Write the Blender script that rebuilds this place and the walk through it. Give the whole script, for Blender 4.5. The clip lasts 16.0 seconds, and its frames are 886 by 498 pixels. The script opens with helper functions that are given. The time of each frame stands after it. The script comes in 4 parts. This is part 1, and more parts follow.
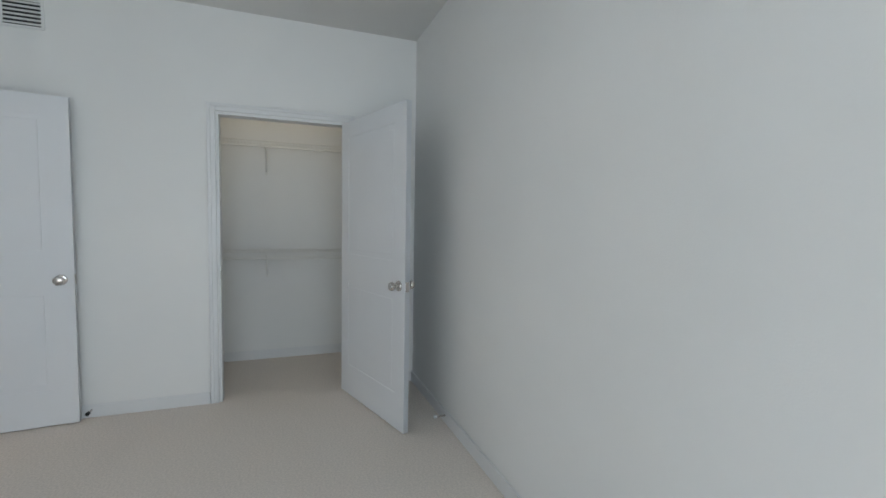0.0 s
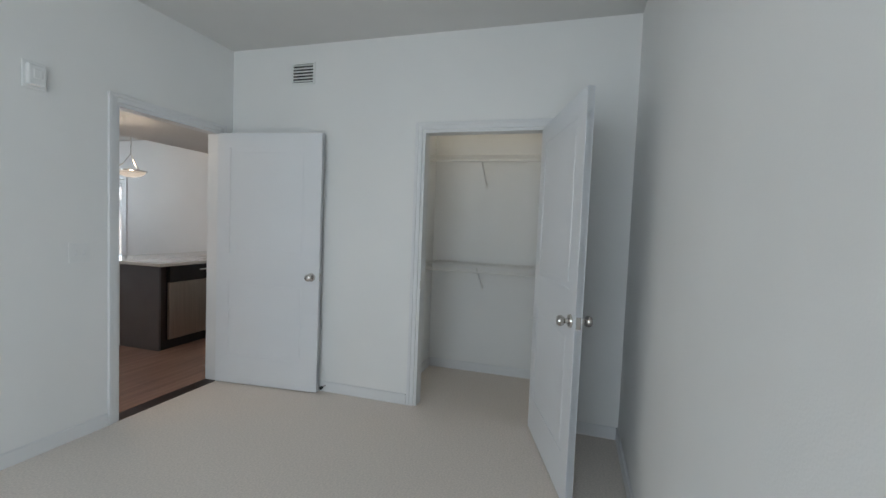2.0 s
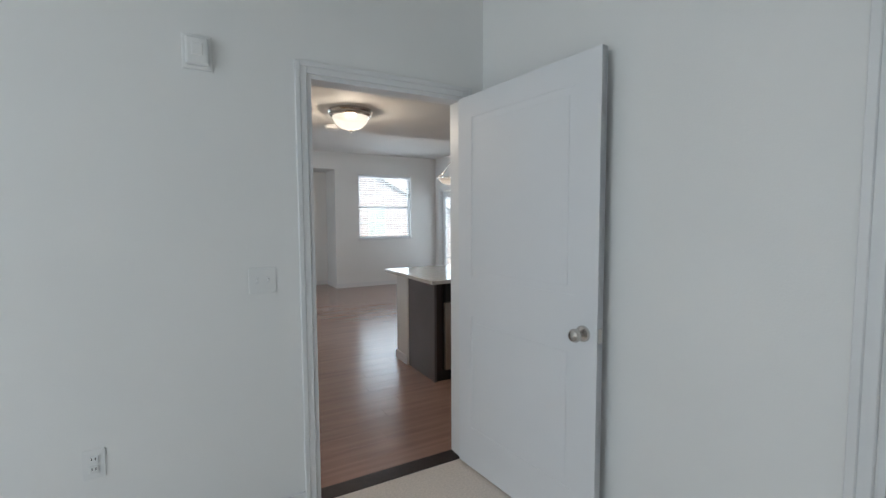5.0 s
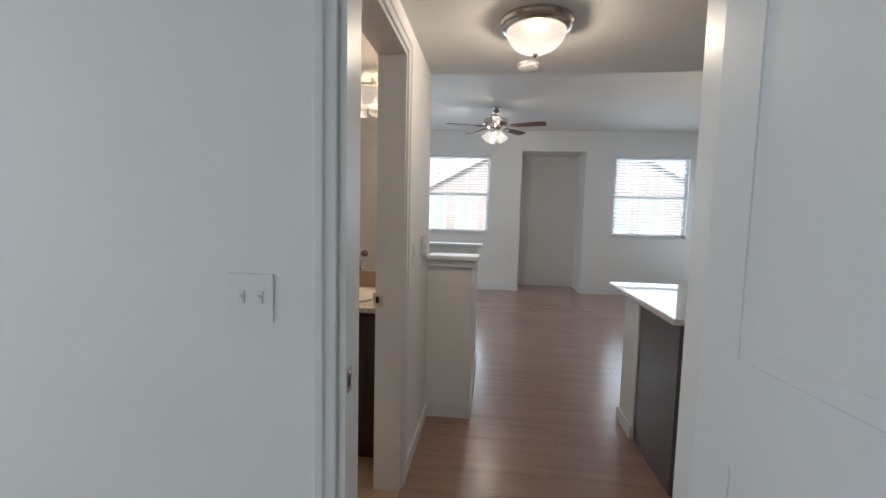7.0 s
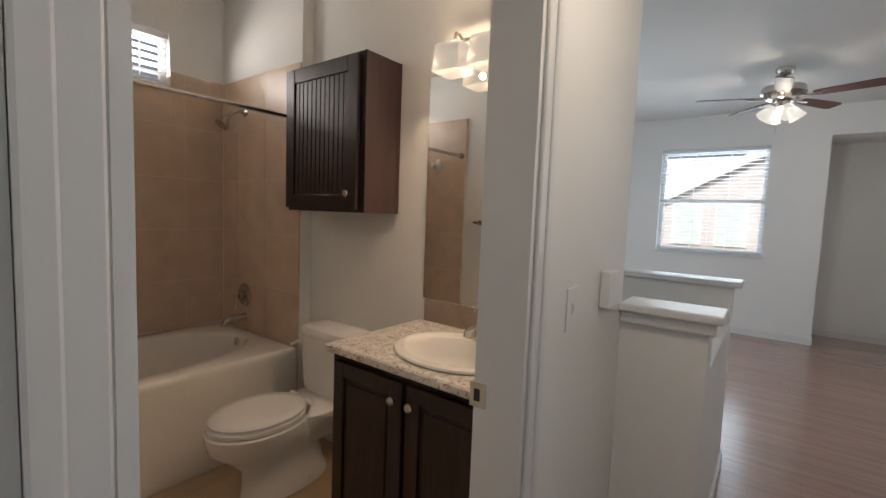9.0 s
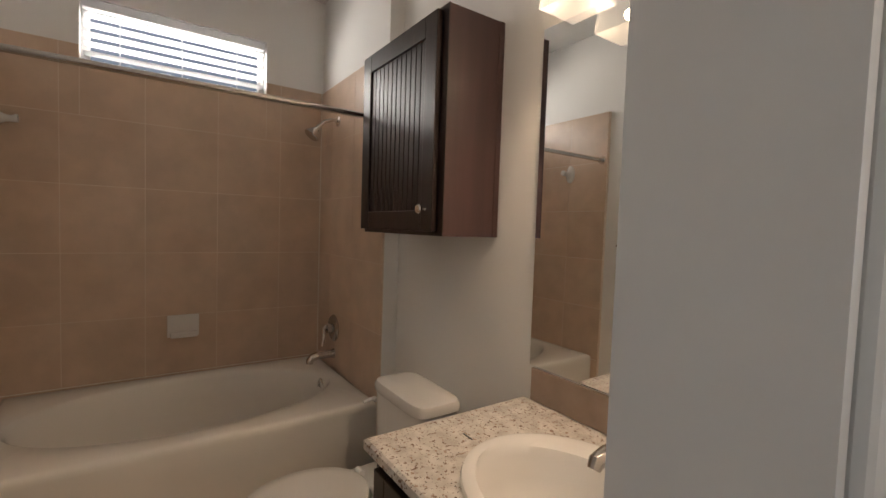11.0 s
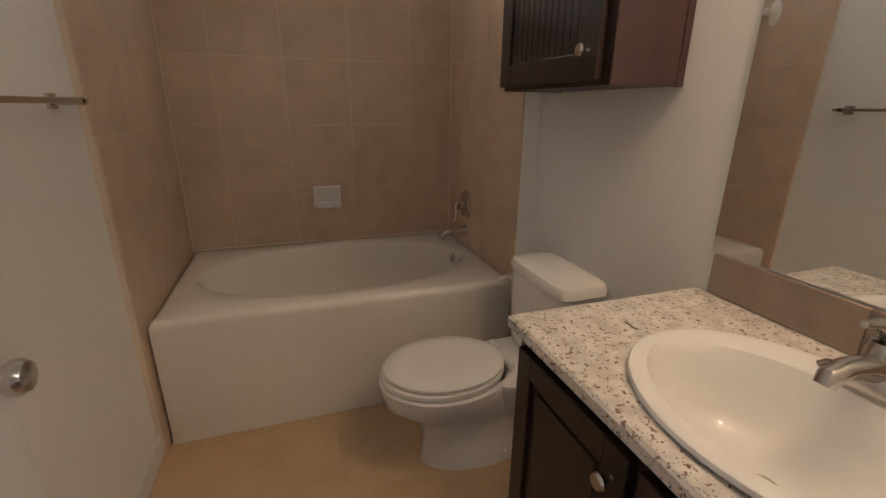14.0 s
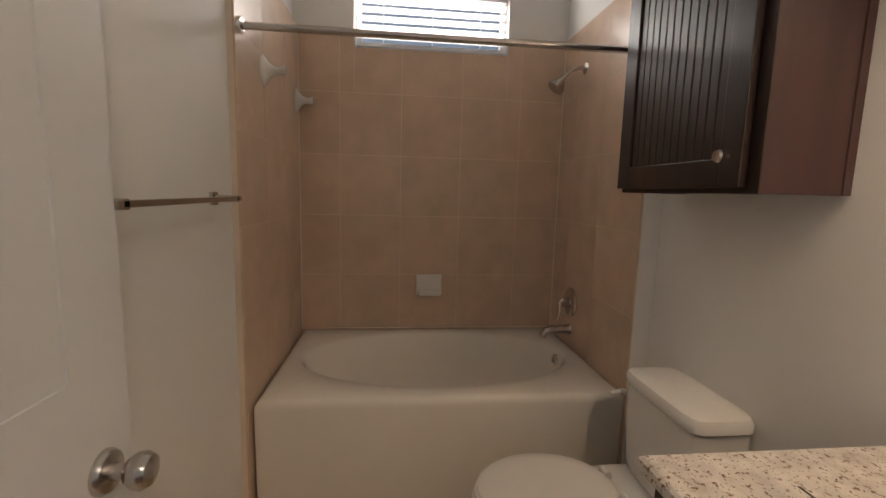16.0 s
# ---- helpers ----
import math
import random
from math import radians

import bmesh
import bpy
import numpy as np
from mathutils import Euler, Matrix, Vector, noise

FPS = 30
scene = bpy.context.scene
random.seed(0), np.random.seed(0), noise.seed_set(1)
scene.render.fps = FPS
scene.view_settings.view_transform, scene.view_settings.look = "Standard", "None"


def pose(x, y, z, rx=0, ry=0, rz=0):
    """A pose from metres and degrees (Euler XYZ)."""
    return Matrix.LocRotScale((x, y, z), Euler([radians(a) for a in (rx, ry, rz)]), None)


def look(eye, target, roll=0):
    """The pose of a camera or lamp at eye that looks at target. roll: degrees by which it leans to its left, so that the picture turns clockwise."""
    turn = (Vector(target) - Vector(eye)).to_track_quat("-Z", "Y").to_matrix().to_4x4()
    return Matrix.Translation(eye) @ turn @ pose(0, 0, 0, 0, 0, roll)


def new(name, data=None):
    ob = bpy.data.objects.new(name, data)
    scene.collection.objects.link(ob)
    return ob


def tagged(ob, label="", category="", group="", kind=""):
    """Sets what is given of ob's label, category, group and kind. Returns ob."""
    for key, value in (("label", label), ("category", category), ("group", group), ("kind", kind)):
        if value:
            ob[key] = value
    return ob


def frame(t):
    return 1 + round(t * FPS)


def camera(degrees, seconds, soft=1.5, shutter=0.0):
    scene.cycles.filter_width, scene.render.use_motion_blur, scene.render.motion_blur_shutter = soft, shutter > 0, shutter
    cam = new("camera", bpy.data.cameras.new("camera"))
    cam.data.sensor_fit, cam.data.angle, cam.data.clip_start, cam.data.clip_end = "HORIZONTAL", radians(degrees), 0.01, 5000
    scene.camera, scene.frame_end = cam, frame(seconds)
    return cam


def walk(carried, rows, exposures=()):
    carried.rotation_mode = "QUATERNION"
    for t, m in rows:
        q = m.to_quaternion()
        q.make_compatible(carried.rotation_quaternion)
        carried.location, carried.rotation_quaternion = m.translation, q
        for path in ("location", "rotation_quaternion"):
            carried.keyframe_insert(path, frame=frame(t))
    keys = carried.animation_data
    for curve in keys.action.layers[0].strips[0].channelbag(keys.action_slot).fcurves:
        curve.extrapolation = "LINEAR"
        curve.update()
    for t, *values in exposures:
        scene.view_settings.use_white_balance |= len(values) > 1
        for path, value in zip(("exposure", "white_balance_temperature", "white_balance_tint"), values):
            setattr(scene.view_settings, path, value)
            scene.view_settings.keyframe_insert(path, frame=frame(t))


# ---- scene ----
cam = camera(91.2, 16.0)
PATH = [
    (0, (-3.21, -2.125, 1.32), (-1.34, -2.823, 1.194), 1.0),
    (0.5, (-3.177, -2.363, 1.354), (-1.216, -2.738, 1.233), 1.2),
    (1, (-3.117, -2.557, 1.351), (-1.12, -2.599, 1.249), 1.5),
    (1.5, (-2.982, -2.718, 1.336), (-1.005, -2.43, 1.238), 2.1),
    (2, (-2.834, -2.794, 1.355), (-0.92, -2.221, 1.253), 2.3),
    (2.5, (-2.633, -2.836, 1.373), (-0.819, -1.999, 1.271), 1.9),
    (3, (-2.372, -2.801, 1.378), (-0.668, -1.76, 1.271), 1.2),
    (3.5, (-2.092, -2.73, 1.384), (-0.519, -1.498, 1.288), 0.3),
    (4, (-1.81, -2.598, 1.387), (-0.405, -1.177, 1.302), 0.2),
    (4.2, (-1.717, -2.527, 1.386), (-0.392, -1.032, 1.301), 0.4),
    (6.3, (-0.589, -1.35, 1.323), (-0.335, 0.627, 1.169), -0.1),
    (6.5, (-0.57, -1.281, 1.286), (-0.439, 0.71, 1.144), 0.9),
    (7, (-0.433, -0.974, 1.328), (-0.649, 1.007, 1.161), 1.4),
    (7.5, (-0.372, -0.647, 1.327), (-0.886, 1.278, 1.158), 1.8),
    (8, (-0.335, -0.398, 1.344), (-1.147, 1.422, 1.177), 2.3),
    (8.5, (-0.367, -0.15, 1.347), (-1.393, 1.559, 1.181), 2.7),
    (9, (-0.404, 0.083, 1.353), (-1.603, 1.676, 1.195), 2.2),
    (9.5, (-0.469, 0.307, 1.361), (-1.828, 1.767, 1.222), 1.6),
    (9.7, (-0.512, 0.385, 1.358), (-1.932, 1.787, 1.229), 1.6),
    (12, (-0.881, 0.732, 1.386), (-2.598, 1.739, 1.193), 2.1),
    (12.5, (-0.908, 0.739, 1.348), (-2.617, 1.709, 0.976), 1.8),
    (13, (-0.916, 0.726, 1.324), (-2.62, 1.612, 0.767), 0.8),
    (13.5, (-0.92, 0.709, 1.296), (-2.654, 1.483, 0.67), 0.4),
    (14, (-0.94, 0.698, 1.29), (-2.742, 1.306, 0.668), 0.6),
    (14.5, (-0.991, 0.696, 1.286), (-2.846, 1.129, 0.678), 0.7),
    (15, (-1.042, 0.685, 1.289), (-2.944, 0.96, 0.737), 0.0),
    (15.5, (-1.05, 0.671, 1.312), (-2.997, 0.865, 0.894), 0.4),
    (16, (-1.008, 0.659, 1.332), (-2.98, 0.873, 1.072), 1.5),
]
walk(cam, [(t, look(eye, target, roll)) for t, eye, target, roll in PATH])

# ---- world and light ----
world = bpy.data.worlds.new("world")
scene.world = world
world.use_nodes = True
wn = world.node_tree.nodes
sky = wn.new("ShaderNodeTexSky")
sky.sky_type = "NISHITA"
sky.sun_disc = False
sky.sun_elevation = radians(50)
sky.air_density, sky.dust_density, sky.ozone_density = 1.0, 9.0, 0.0
sky.sun_rotation = radians(180)
world.node_tree.links.new(sky.outputs[0], wn["Background"].inputs[0])
wn["Background"].inputs[1].default_value = 0.15


def lamp(name, kind, power, colour, m, size=0.1, size_y=None, angle=None):
    data = bpy.data.lights.new(name, kind)
    data.energy, data.color = power, colour
    if kind == "AREA":
        data.shape, data.size, data.size_y = "RECTANGLE", size, size_y or size
    elif kind == "POINT":
        data.shadow_soft_size = size
    elif kind == "SUN":
        data.angle = angle
    ob = new(name, data)
    ob.matrix_world = m
    return ob


DAY = (0.73, 0.875, 1.0)
WARM = (1.0, 0.72, 0.46)
lamp("sun", "SUN", 5.0, (1.0, 0.97, 0.94), look((0, 0, 19), (0, 16, 0)), angle=radians(3))
# daylight in the openings
# both bedroom windows are unseen; the south one is added to even the light
lamp("unseen_window_light", "AREA", 40, DAY, look((-5.52, -1.90, 1.45), (0, -1.90, 1.40)), 1.7, 1.5)
lamp("unseen_window_light", "AREA", 16, DAY, look((-4.6, -3.08, 1.45), (-3.9, 0, 1.40)), 1.3, 1.4)
lamp("living_window_light", "AREA", 22, DAY, look((-1.07, 6.697, 1.66), (-1.07, 0, 1.66)), 1.1, 1.25)
lamp("living_window_light", "AREA", 22, DAY, look((2.195, 6.697, 1.66), (2.195, 0, 1.66)), 1.1, 1.25)
lamp("patio_door_light", "AREA", 16, DAY, look((3.449, 5.92, 1.06), (0, 5.92, 1.06)), 0.6, 1.6)
# fill light added on the west side, where no window is known
lamp("added_west_fill_light", "AREA", 26, DAY, look((-2.9, 4.4, 1.5), (0, 4.4, 1.2)), 1.2, 1.4)
lamp("bath_window_light", "AREA", 11, (1.0, 0.93, 0.86), look((-3.552, 0.8425, 2.255), (-1.5, 0.8425, 2.255)), 0.8, 0.2)
# lamps
lamp("hall_bulb", "POINT", 31, (1.0, 0.84, 0.67), pose(-0.265, 1.02, 2.085), 0.03)
# closet bulb is unseen, added for the warm light high in the closet
lamp("closet_bulb", "POINT", 6.0, (1.0, 0.90, 0.70), pose(0.66, -2.1, 2.655), 0.05)
lamp("fan_bulb", "POINT", 11, (1.0, 0.9, 0.78), pose(-0.415, 5.0, 2.34), 0.04)
lamp("pendant_bulb", "POINT", 9, WARM, pose(2.0, 3.5, 1.955), 0.03)
for bulb_x in (-1.5, -1.325, -1.15):
    lamp("vanity_bulb", "POINT", 7.2, (1.0, 0.71, 0.47), pose(bulb_x, 1.565, 1.985), 0.014)


# ---- materials ----
def mat(name, colour, rough=0.5, metal=0.0, grain=0.0, scale=60.0, vary=0.0, vscale=3.0, second=None, emit=0.0, coat=0.0, piece=0.0):
    """A surface: base colour with blotches, fine relief by noise, and a tint that differs piece by piece."""
    m = bpy.data.materials.new(name)
    m.use_nodes = True
    n, l = m.node_tree.nodes, m.node_tree.links
    b = n["Principled BSDF"]
    b.inputs["Roughness"].default_value, b.inputs["Metallic"].default_value = rough, metal
    b.inputs["Coat Weight"].default_value = coat
    b.inputs["Base Color"].default_value = (*colour, 1)
    tc = n.new("ShaderNodeTexCoord")
    if vary or second or piece:
        nz = n.new("ShaderNodeTexNoise")
        nz.inputs["Scale"].default_value, nz.inputs["Detail"].default_value = vscale, 5
        l.new(tc.outputs["Object"], nz.inputs["Vector"])
        mx = n.new("ShaderNodeMix")
        mx.data_type = "RGBA"
        mx.inputs[6].default_value = (*[c * (1 - vary) for c in colour], 1)
        mx.inputs[7].default_value = (*(second or [min(1, c * (1 + vary)) for c in colour]), 1)
        ramp = n.new("ShaderNodeMapRange")
        ramp.inputs[1].default_value, ramp.inputs[2].default_value = 0.35, 0.65
        l.new(nz.outputs[0], ramp.inputs[0])
        l.new(ramp.outputs[0], mx.inputs[0])
        out = mx.outputs[2]
        if piece:
            info = n.new("ShaderNodeObjectInfo")
            hs = n.new("ShaderNodeHueSaturation")
            mr = n.new("ShaderNodeMapRange")
            mr.inputs[3].default_value, mr.inputs[4].default_value = 1 - piece, 1 + piece
            l.new(info.outputs["Random"], mr.inputs[0])
            l.new(mr.outputs[0], hs.inputs["Value"])
            l.new(out, hs.inputs["Color"])
            out = hs.outputs[0]
        l.new(out, b.inputs["Base Color"])
    if grain:
        g = n.new("ShaderNodeTexNoise")
        g.inputs["Scale"].default_value, g.inputs["Detail"].default_value = scale, 4
        l.new(tc.outputs["Object"], g.inputs["Vector"])
        bp = n.new("ShaderNodeBump")
        bp.inputs["Strength"].default_value, bp.inputs["Distance"].default_value = grain, 0.004
        l.new(g.outputs[0], bp.inputs["Height"])
        l.new(bp.outputs[0], b.inputs["Normal"])
    if emit:
        b.inputs["Emission Color"].default_value = (*colour, 1)
        b.inputs["Emission Strength"].default_value = emit
    return m


def stretched(m, sx, sy, sz):
    """Draws a material's noises out along an axis."""
    n, l = m.node_tree.nodes, m.node_tree.links
    mp = n.new("ShaderNodeMapping")
    mp.inputs["Scale"].default_value = (sx, sy, sz)
    tc = [x for x in n if x.type == "TEX_COORD"][0]
    for nz in [x for x in n if x.type == "TEX_NOISE"]:
        l.new(mp.outputs[0], nz.inputs["Vector"])
    l.new(tc.outputs["Object"], mp.inputs[0])
    return m


WALL = mat("wall_paint", (0.83, 0.825, 0.81), 0.62, grain=0.12, scale=170, vary=0.015, vscale=1.4)
CEIL = mat("ceiling_paint", (0.72, 0.71, 0.69), 0.75, grain=0.3, scale=90, vary=0.015, vscale=2)
TRIM = mat("trim_paint", (0.77, 0.77, 0.77), 0.36, grain=0.03, scale=40, vary=0.01)
DOORP = mat("door_paint", (0.78, 0.79, 0.81), 0.38, grain=0.05, scale=120, vary=0.012, vscale=2)
CARPET = mat("carpet", (0.80, 0.725, 0.66), 0.95, grain=1.0, scale=380, vary=0.07, vscale=90)
WOOD = stretched(mat("floor_wood", (0.36, 0.21, 0.16), 0.27, coat=0.7, grain=0.05, scale=40, vary=0.10, vscale=5, piece=0.035), 0.25, 4, 1)
WOOD.node_tree.nodes["Principled BSDF"].inputs["Coat Roughness"].default_value = 0.2
TILE = mat("wall_tile", (0.62, 0.465, 0.35), 0.30, grain=0.04, scale=14, vary=0.07, vscale=7, piece=0.035)
GROUT = mat("grout", (0.74, 0.63, 0.53), 0.85, grain=0.3, scale=200, vary=0.06)
FTILE = mat("floor_tile", (0.56, 0.40, 0.25), 0.38, grain=0.06, scale=18, vary=0.05, vscale=6, piece=0.012)
BTILE = mat("splash_tile", (0.33, 0.25, 0.20), 0.3, grain=0.04, scale=16, vary=0.12, vscale=9, piece=0.04)
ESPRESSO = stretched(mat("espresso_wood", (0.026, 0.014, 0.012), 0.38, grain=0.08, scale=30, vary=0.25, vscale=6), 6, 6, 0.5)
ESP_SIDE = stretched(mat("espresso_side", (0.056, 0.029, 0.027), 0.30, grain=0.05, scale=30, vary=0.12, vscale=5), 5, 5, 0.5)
GREYP = mat("dark_end_panel", (0.105, 0.096, 0.102), 0.30, grain=0.05, scale=50, vary=0.1)
PORC = mat("porcelain", (0.82, 0.81, 0.79), 0.09, vary=0.01)
ACRYL = mat("tub_acrylic", (0.80, 0.765, 0.71), 0.2, grain=0.02, scale=20, vary=0.015)
PLAST = mat("white_plastic", (0.81, 0.81, 0.80), 0.4, vary=0.01)
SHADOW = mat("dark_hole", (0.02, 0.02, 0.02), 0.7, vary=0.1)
NICKEL = mat("brushed_nickel", (0.57, 0.54, 0.51), 0.22, 1.0, grain=0.04, scale=140, vary=0.04, vscale=20)
CHROME = mat("chrome", (0.78, 0.78, 0.78), 0.12, 1.0, vary=0.02, vscale=12)
STEEL = stretched(mat("stainless_steel", (0.50, 0.46, 0.42), 0.32, 1.0, grain=0.05, scale=60, vary=0.08, vscale=6), 12, 1, 0.4)
BLACK = mat("black_plastic", (0.014, 0.014, 0.015), 0.3, vary=0.15)
BLADE = stretched(mat("fan_blade_wood", (0.11, 0.05, 0.042), 0.5, grain=0.05, vary=0.2), 4, 4, 1)
SHADE_V = mat("vanity_shade_glass", (1.0, 0.87, 0.72), 0.4, emit=0.45)
SHADE_H = mat("frosted_bowl_glass", (1.0, 0.93, 0.83), 0.35, emit=0.8)
SHADE_P = mat("amber_bowl_glass", (1.0, 0.84, 0.68), 0.35, emit=0.6)
BLIND = mat("blind_slat", (0.82, 0.83, 0.85), 0.45, vary=0.02)
WIRE = mat("coated_wire", (0.80, 0.79, 0.76), 0.4, vary=0.02)
SIDING = mat("house_siding", (0.56, 0.53, 0.55), 0.8, grain=0.2, scale=20, vary=0.08, vscale=2)
ROOF = mat("roof_shingle", (0.50, 0.50, 0.52), 0.9, grain=0.6, scale=18, vary=0.2, vscale=9)
GRASS = mat("ground_grass", (0.10, 0.12, 0.05), 0.95, grain=0.6, scale=6, vary=0.3, vscale=0.7)
FACADE_W = mat("house_window", (0.55, 0.66, 0.66), 0.2, vary=0.1)

for shade in (SHADE_V, SHADE_H, SHADE_P, BLIND):
    # frosted glass and thin slats let part of the light through
    n, l = shade.node_tree.nodes, shade.node_tree.links
    mix, clear = n.new("ShaderNodeMixShader"), n.new("ShaderNodeBsdfTranslucent" if shade is BLIND else "ShaderNodeBsdfTransparent")
    mix.inputs[0].default_value = 0.3 if shade is BLIND else 0.36 if shade is SHADE_V else 0.35
    if shade is not BLIND:
        n["Principled BSDF"].inputs["Base Color"].default_value = (0.03, 0.028, 0.025, 1)
    l.new(n["Principled BSDF"].outputs[0], mix.inputs[1])
    l.new(clear.outputs[0], mix.inputs[2])
    l.new(mix.outputs[0], n["Material Output"].inputs[0])

GLASS = bpy.data.materials.new("window_glass")
GLASS.use_nodes = True
gb = GLASS.node_tree.nodes["Principled BSDF"]
gb.inputs["Transmission Weight"].default_value, gb.inputs["Roughness"].default_value, gb.inputs["IOR"].default_value = 1.0, 0.0, 1.01
MIRROR = mat("mirror_silver", (0.86, 0.87, 0.86), 0.01, 1.0)

# speckled granite: two sizes of flecks on a cream ground
GRANITE = mat("granite", (0.64, 0.60, 0.55), 0.16, vary=0.1, vscale=25, second=(0.78, 0.74, 0.69))
n, l = GRANITE.node_tree.nodes, GRANITE.node_tree.links
base_out = [x for x in n if x.type == "MIX"][0].outputs[2]
tc = [x for x in n if x.type == "TEX_COORD"][0]
for fleck_scale, low, colour in ((95, 0.615, (0.27, 0.19, 0.15)), (160, 0.645, (0.10, 0.08, 0.07)), (70, 0.63, (0.42, 0.31, 0.25))):
    nz = n.new("ShaderNodeTexNoise")
    nz.inputs["Scale"].default_value, nz.inputs["Detail"].default_value = fleck_scale, 3
    mp = n.new("ShaderNodeMapping")
    mp.inputs["Location"].default_value = (fleck_scale, low, 3)
    l.new(tc.outputs["Object"], mp.inputs[0])
    l.new(mp.outputs[0], nz.inputs["Vector"])
    mr = n.new("ShaderNodeMapRange")
    mr.inputs[1].default_value, mr.inputs[2].default_value = low, low + 0.03
    l.new(nz.outputs[0], mr.inputs[0])
    mx = n.new("ShaderNodeMix")
    mx.data_type = "RGBA"
    mx.inputs[7].default_value = (*colour, 1)
    l.new(mr.outputs[0], mx.inputs[0])
    l.new(base_out, mx.inputs[6])
    base_out = mx.outputs[2]
l.new(base_out, n["Principled BSDF"].inputs["Base Color"])


# ---- mesh helpers ----
def bx(bm, x0, x1, y0, y1, z0, z1):
    """Adds a box between two corners."""
    m = Matrix.LocRotScale(((x0 + x1) / 2, (y0 + y1) / 2, (z0 + z1) / 2), None, (abs(x1 - x0), abs(y1 - y0), abs(z1 - z0)))
    return bmesh.ops.create_cube(bm, size=1, matrix=m)["verts"]


def box(x0, x1, y0, y1, z0, z1, bevel=0.0, segs=2):
    bm = bmesh.new()
    bx(bm, x0, x1, y0, y1, z0, z1)
    if bevel:
        bmesh.ops.bevel(bm, geom=bm.edges[:], offset=bevel, segments=segs, profile=0.5, affect="EDGES")
    return bm


def lathe(profile, m=None, segs=32, sx=1.0, sy=1.0):
    """A turned shape from (radius, height) pairs about z, then moved by m."""
    bm = bmesh.new()
    rings = []
    for r, z in profile:
        if r < 1e-5:
            rings.append([bm.verts.new((0, 0, z))])
        else:
            rings.append([bm.verts.new((r * sx * math.cos(6.28318531 * k / segs), r * sy * math.sin(6.28318531 * k / segs), z)) for k in range(segs)])
    for a, b in zip(rings, rings[1:]):
        for k in range(segs):
            q = [a[k % len(a)], a[(k + 1) % len(a)], b[(k + 1) % len(b)], b[k % len(b)]]
            q = list(dict.fromkeys(q))
            if len(q) > 2:
                bm.faces.new(q)
    if m:
        bm.transform(m)
    bmesh.ops.recalc_face_normals(bm, faces=bm.faces[:])
    return bm


def tube(points, r, segs=12, radii=None):
    """A round bar along points, with rounded-off closed ends."""
    bm = bmesh.new()
    pts = [Vector(p) for p in points]
    rings = []
    for k, p in enumerate(pts):
        d = (pts[min(k + 1, len(pts) - 1)] - pts[max(k - 1, 0)]).normalized()
        q = d.to_track_quat("Z", "Y")
        rr = radii[k] if radii else r
        rings.append([bm.verts.new(p + q @ Vector((rr * math.cos(6.28318531 * i / segs), rr * math.sin(6.28318531 * i / segs), 0))) for i in range(segs)])
    for a, b in zip(rings, rings[1:]):
        for i in range(segs):
            bm.faces.new((a[i], a[(i + 1) % segs], b[(i + 1) % segs], b[i]))
    bm.faces.new(rings[0][::-1])
    bm.faces.new(rings[-1])
    bmesh.ops.recalc_face_normals(bm, faces=bm.faces[:])
    return bm


def link(name, bm, material, smooth=False):
    me = bpy.data.meshes.new(name)
    bm.to_mesh(me)
    bm.free()
    me.materials.append(material)
    ob = new(name, me)
    if smooth:
        me.polygons.foreach_set("use_smooth", [True] * len(me.polygons))
        md = ob.modifiers.new("edges", "EDGE_SPLIT")
        md.split_angle = radians(42)
    return ob


def part(name, bm, material, parent, label="", smooth=False):
    ob = link(name, bm, material, smooth)
    ob.parent = parent
    if label:
        ob["label"] = label
    return ob


def thing(name, label, category, group="", m=None):
    ob = new(name)
    ob.empty_display_size = 0.1
    if m:
        ob.matrix_world = m
    return tagged(ob, label, category, group)


def structure(name, bm, material, label, category, smooth=False):
    return tagged(link(name, bm, material, smooth), label, category, kind="structure")


def wall(name, axis, a, b, lo, hi, z0, z1, holes=(), material=None, label="smooth white painted wall"):
    """A wall whose thickness runs from a to b along an axis, its length from lo to hi, with holes (from, to, bottom, top)."""
    bm = bmesh.new()

    def piece(u0, u1, v0, v1):
        if u1 - u0 > 1e-4 and v1 - v0 > 1e-4:
            bx(bm, *((a, b, u0, u1) if axis == "x" else (u0, u1, a, b)), v0, v1)

    at = lo
    for u0, u1, v0, v1 in sorted(holes):
        piece(at, u0, z0, z1)
        piece(u0, u1, z0, v0)
        piece(u0, u1, v1, z1)
        at = u1
    piece(at, hi, z0, z1)
    return structure(name, bm, material or WALL, label, "wall")


# ---- structure ----
H = 2.745
WT = 0.10
BX0, BY0 = -5.6, -3.14  # bedroom
structure("floor_bedroom", box(BX0 - 0.1, 1.3, BY0 - 0.1, -0.0, -0.12, 0.0), CARPET, "cream cut-pile carpet covering the bedroom floor", "carpet")
structure("floor", box(-3.2, 3.5, WT, 7.5, -0.12, -0.012), SHADOW, "sub-floor under the reddish-brown wood planks", "floor")
wall("wall_door", "y", 0, WT, BX0 - 0.1, 3.5, 0, H, [(-0.781, 0.051, 0, 2.05)])
wall("wall_closet", "x", 0.19, 0.29, BY0, 0, 0, H, [(-2.60, -1.707, 0, 2.05)])
# window holes in these two walls are out of view, placed to light the room
wall("wall_south", "y", BY0 - 0.1, BY0, BX0 - 0.1, 1.3, 0, H, [(-5.3, -3.9, 0.7, 2.2)])
wall("wall_west", "x", BX0 - 0.1, BX0, BY0, 0, 0, H, [(-2.80, -1.0, 0.7, 2.2)])
wall("wall_closet_back", "x", 1.15, 1.25, BY0, 0, 0, H)
wall("wall_closet_side", "y", -1.5, -1.4, 0.29, 1.15, 0, H)
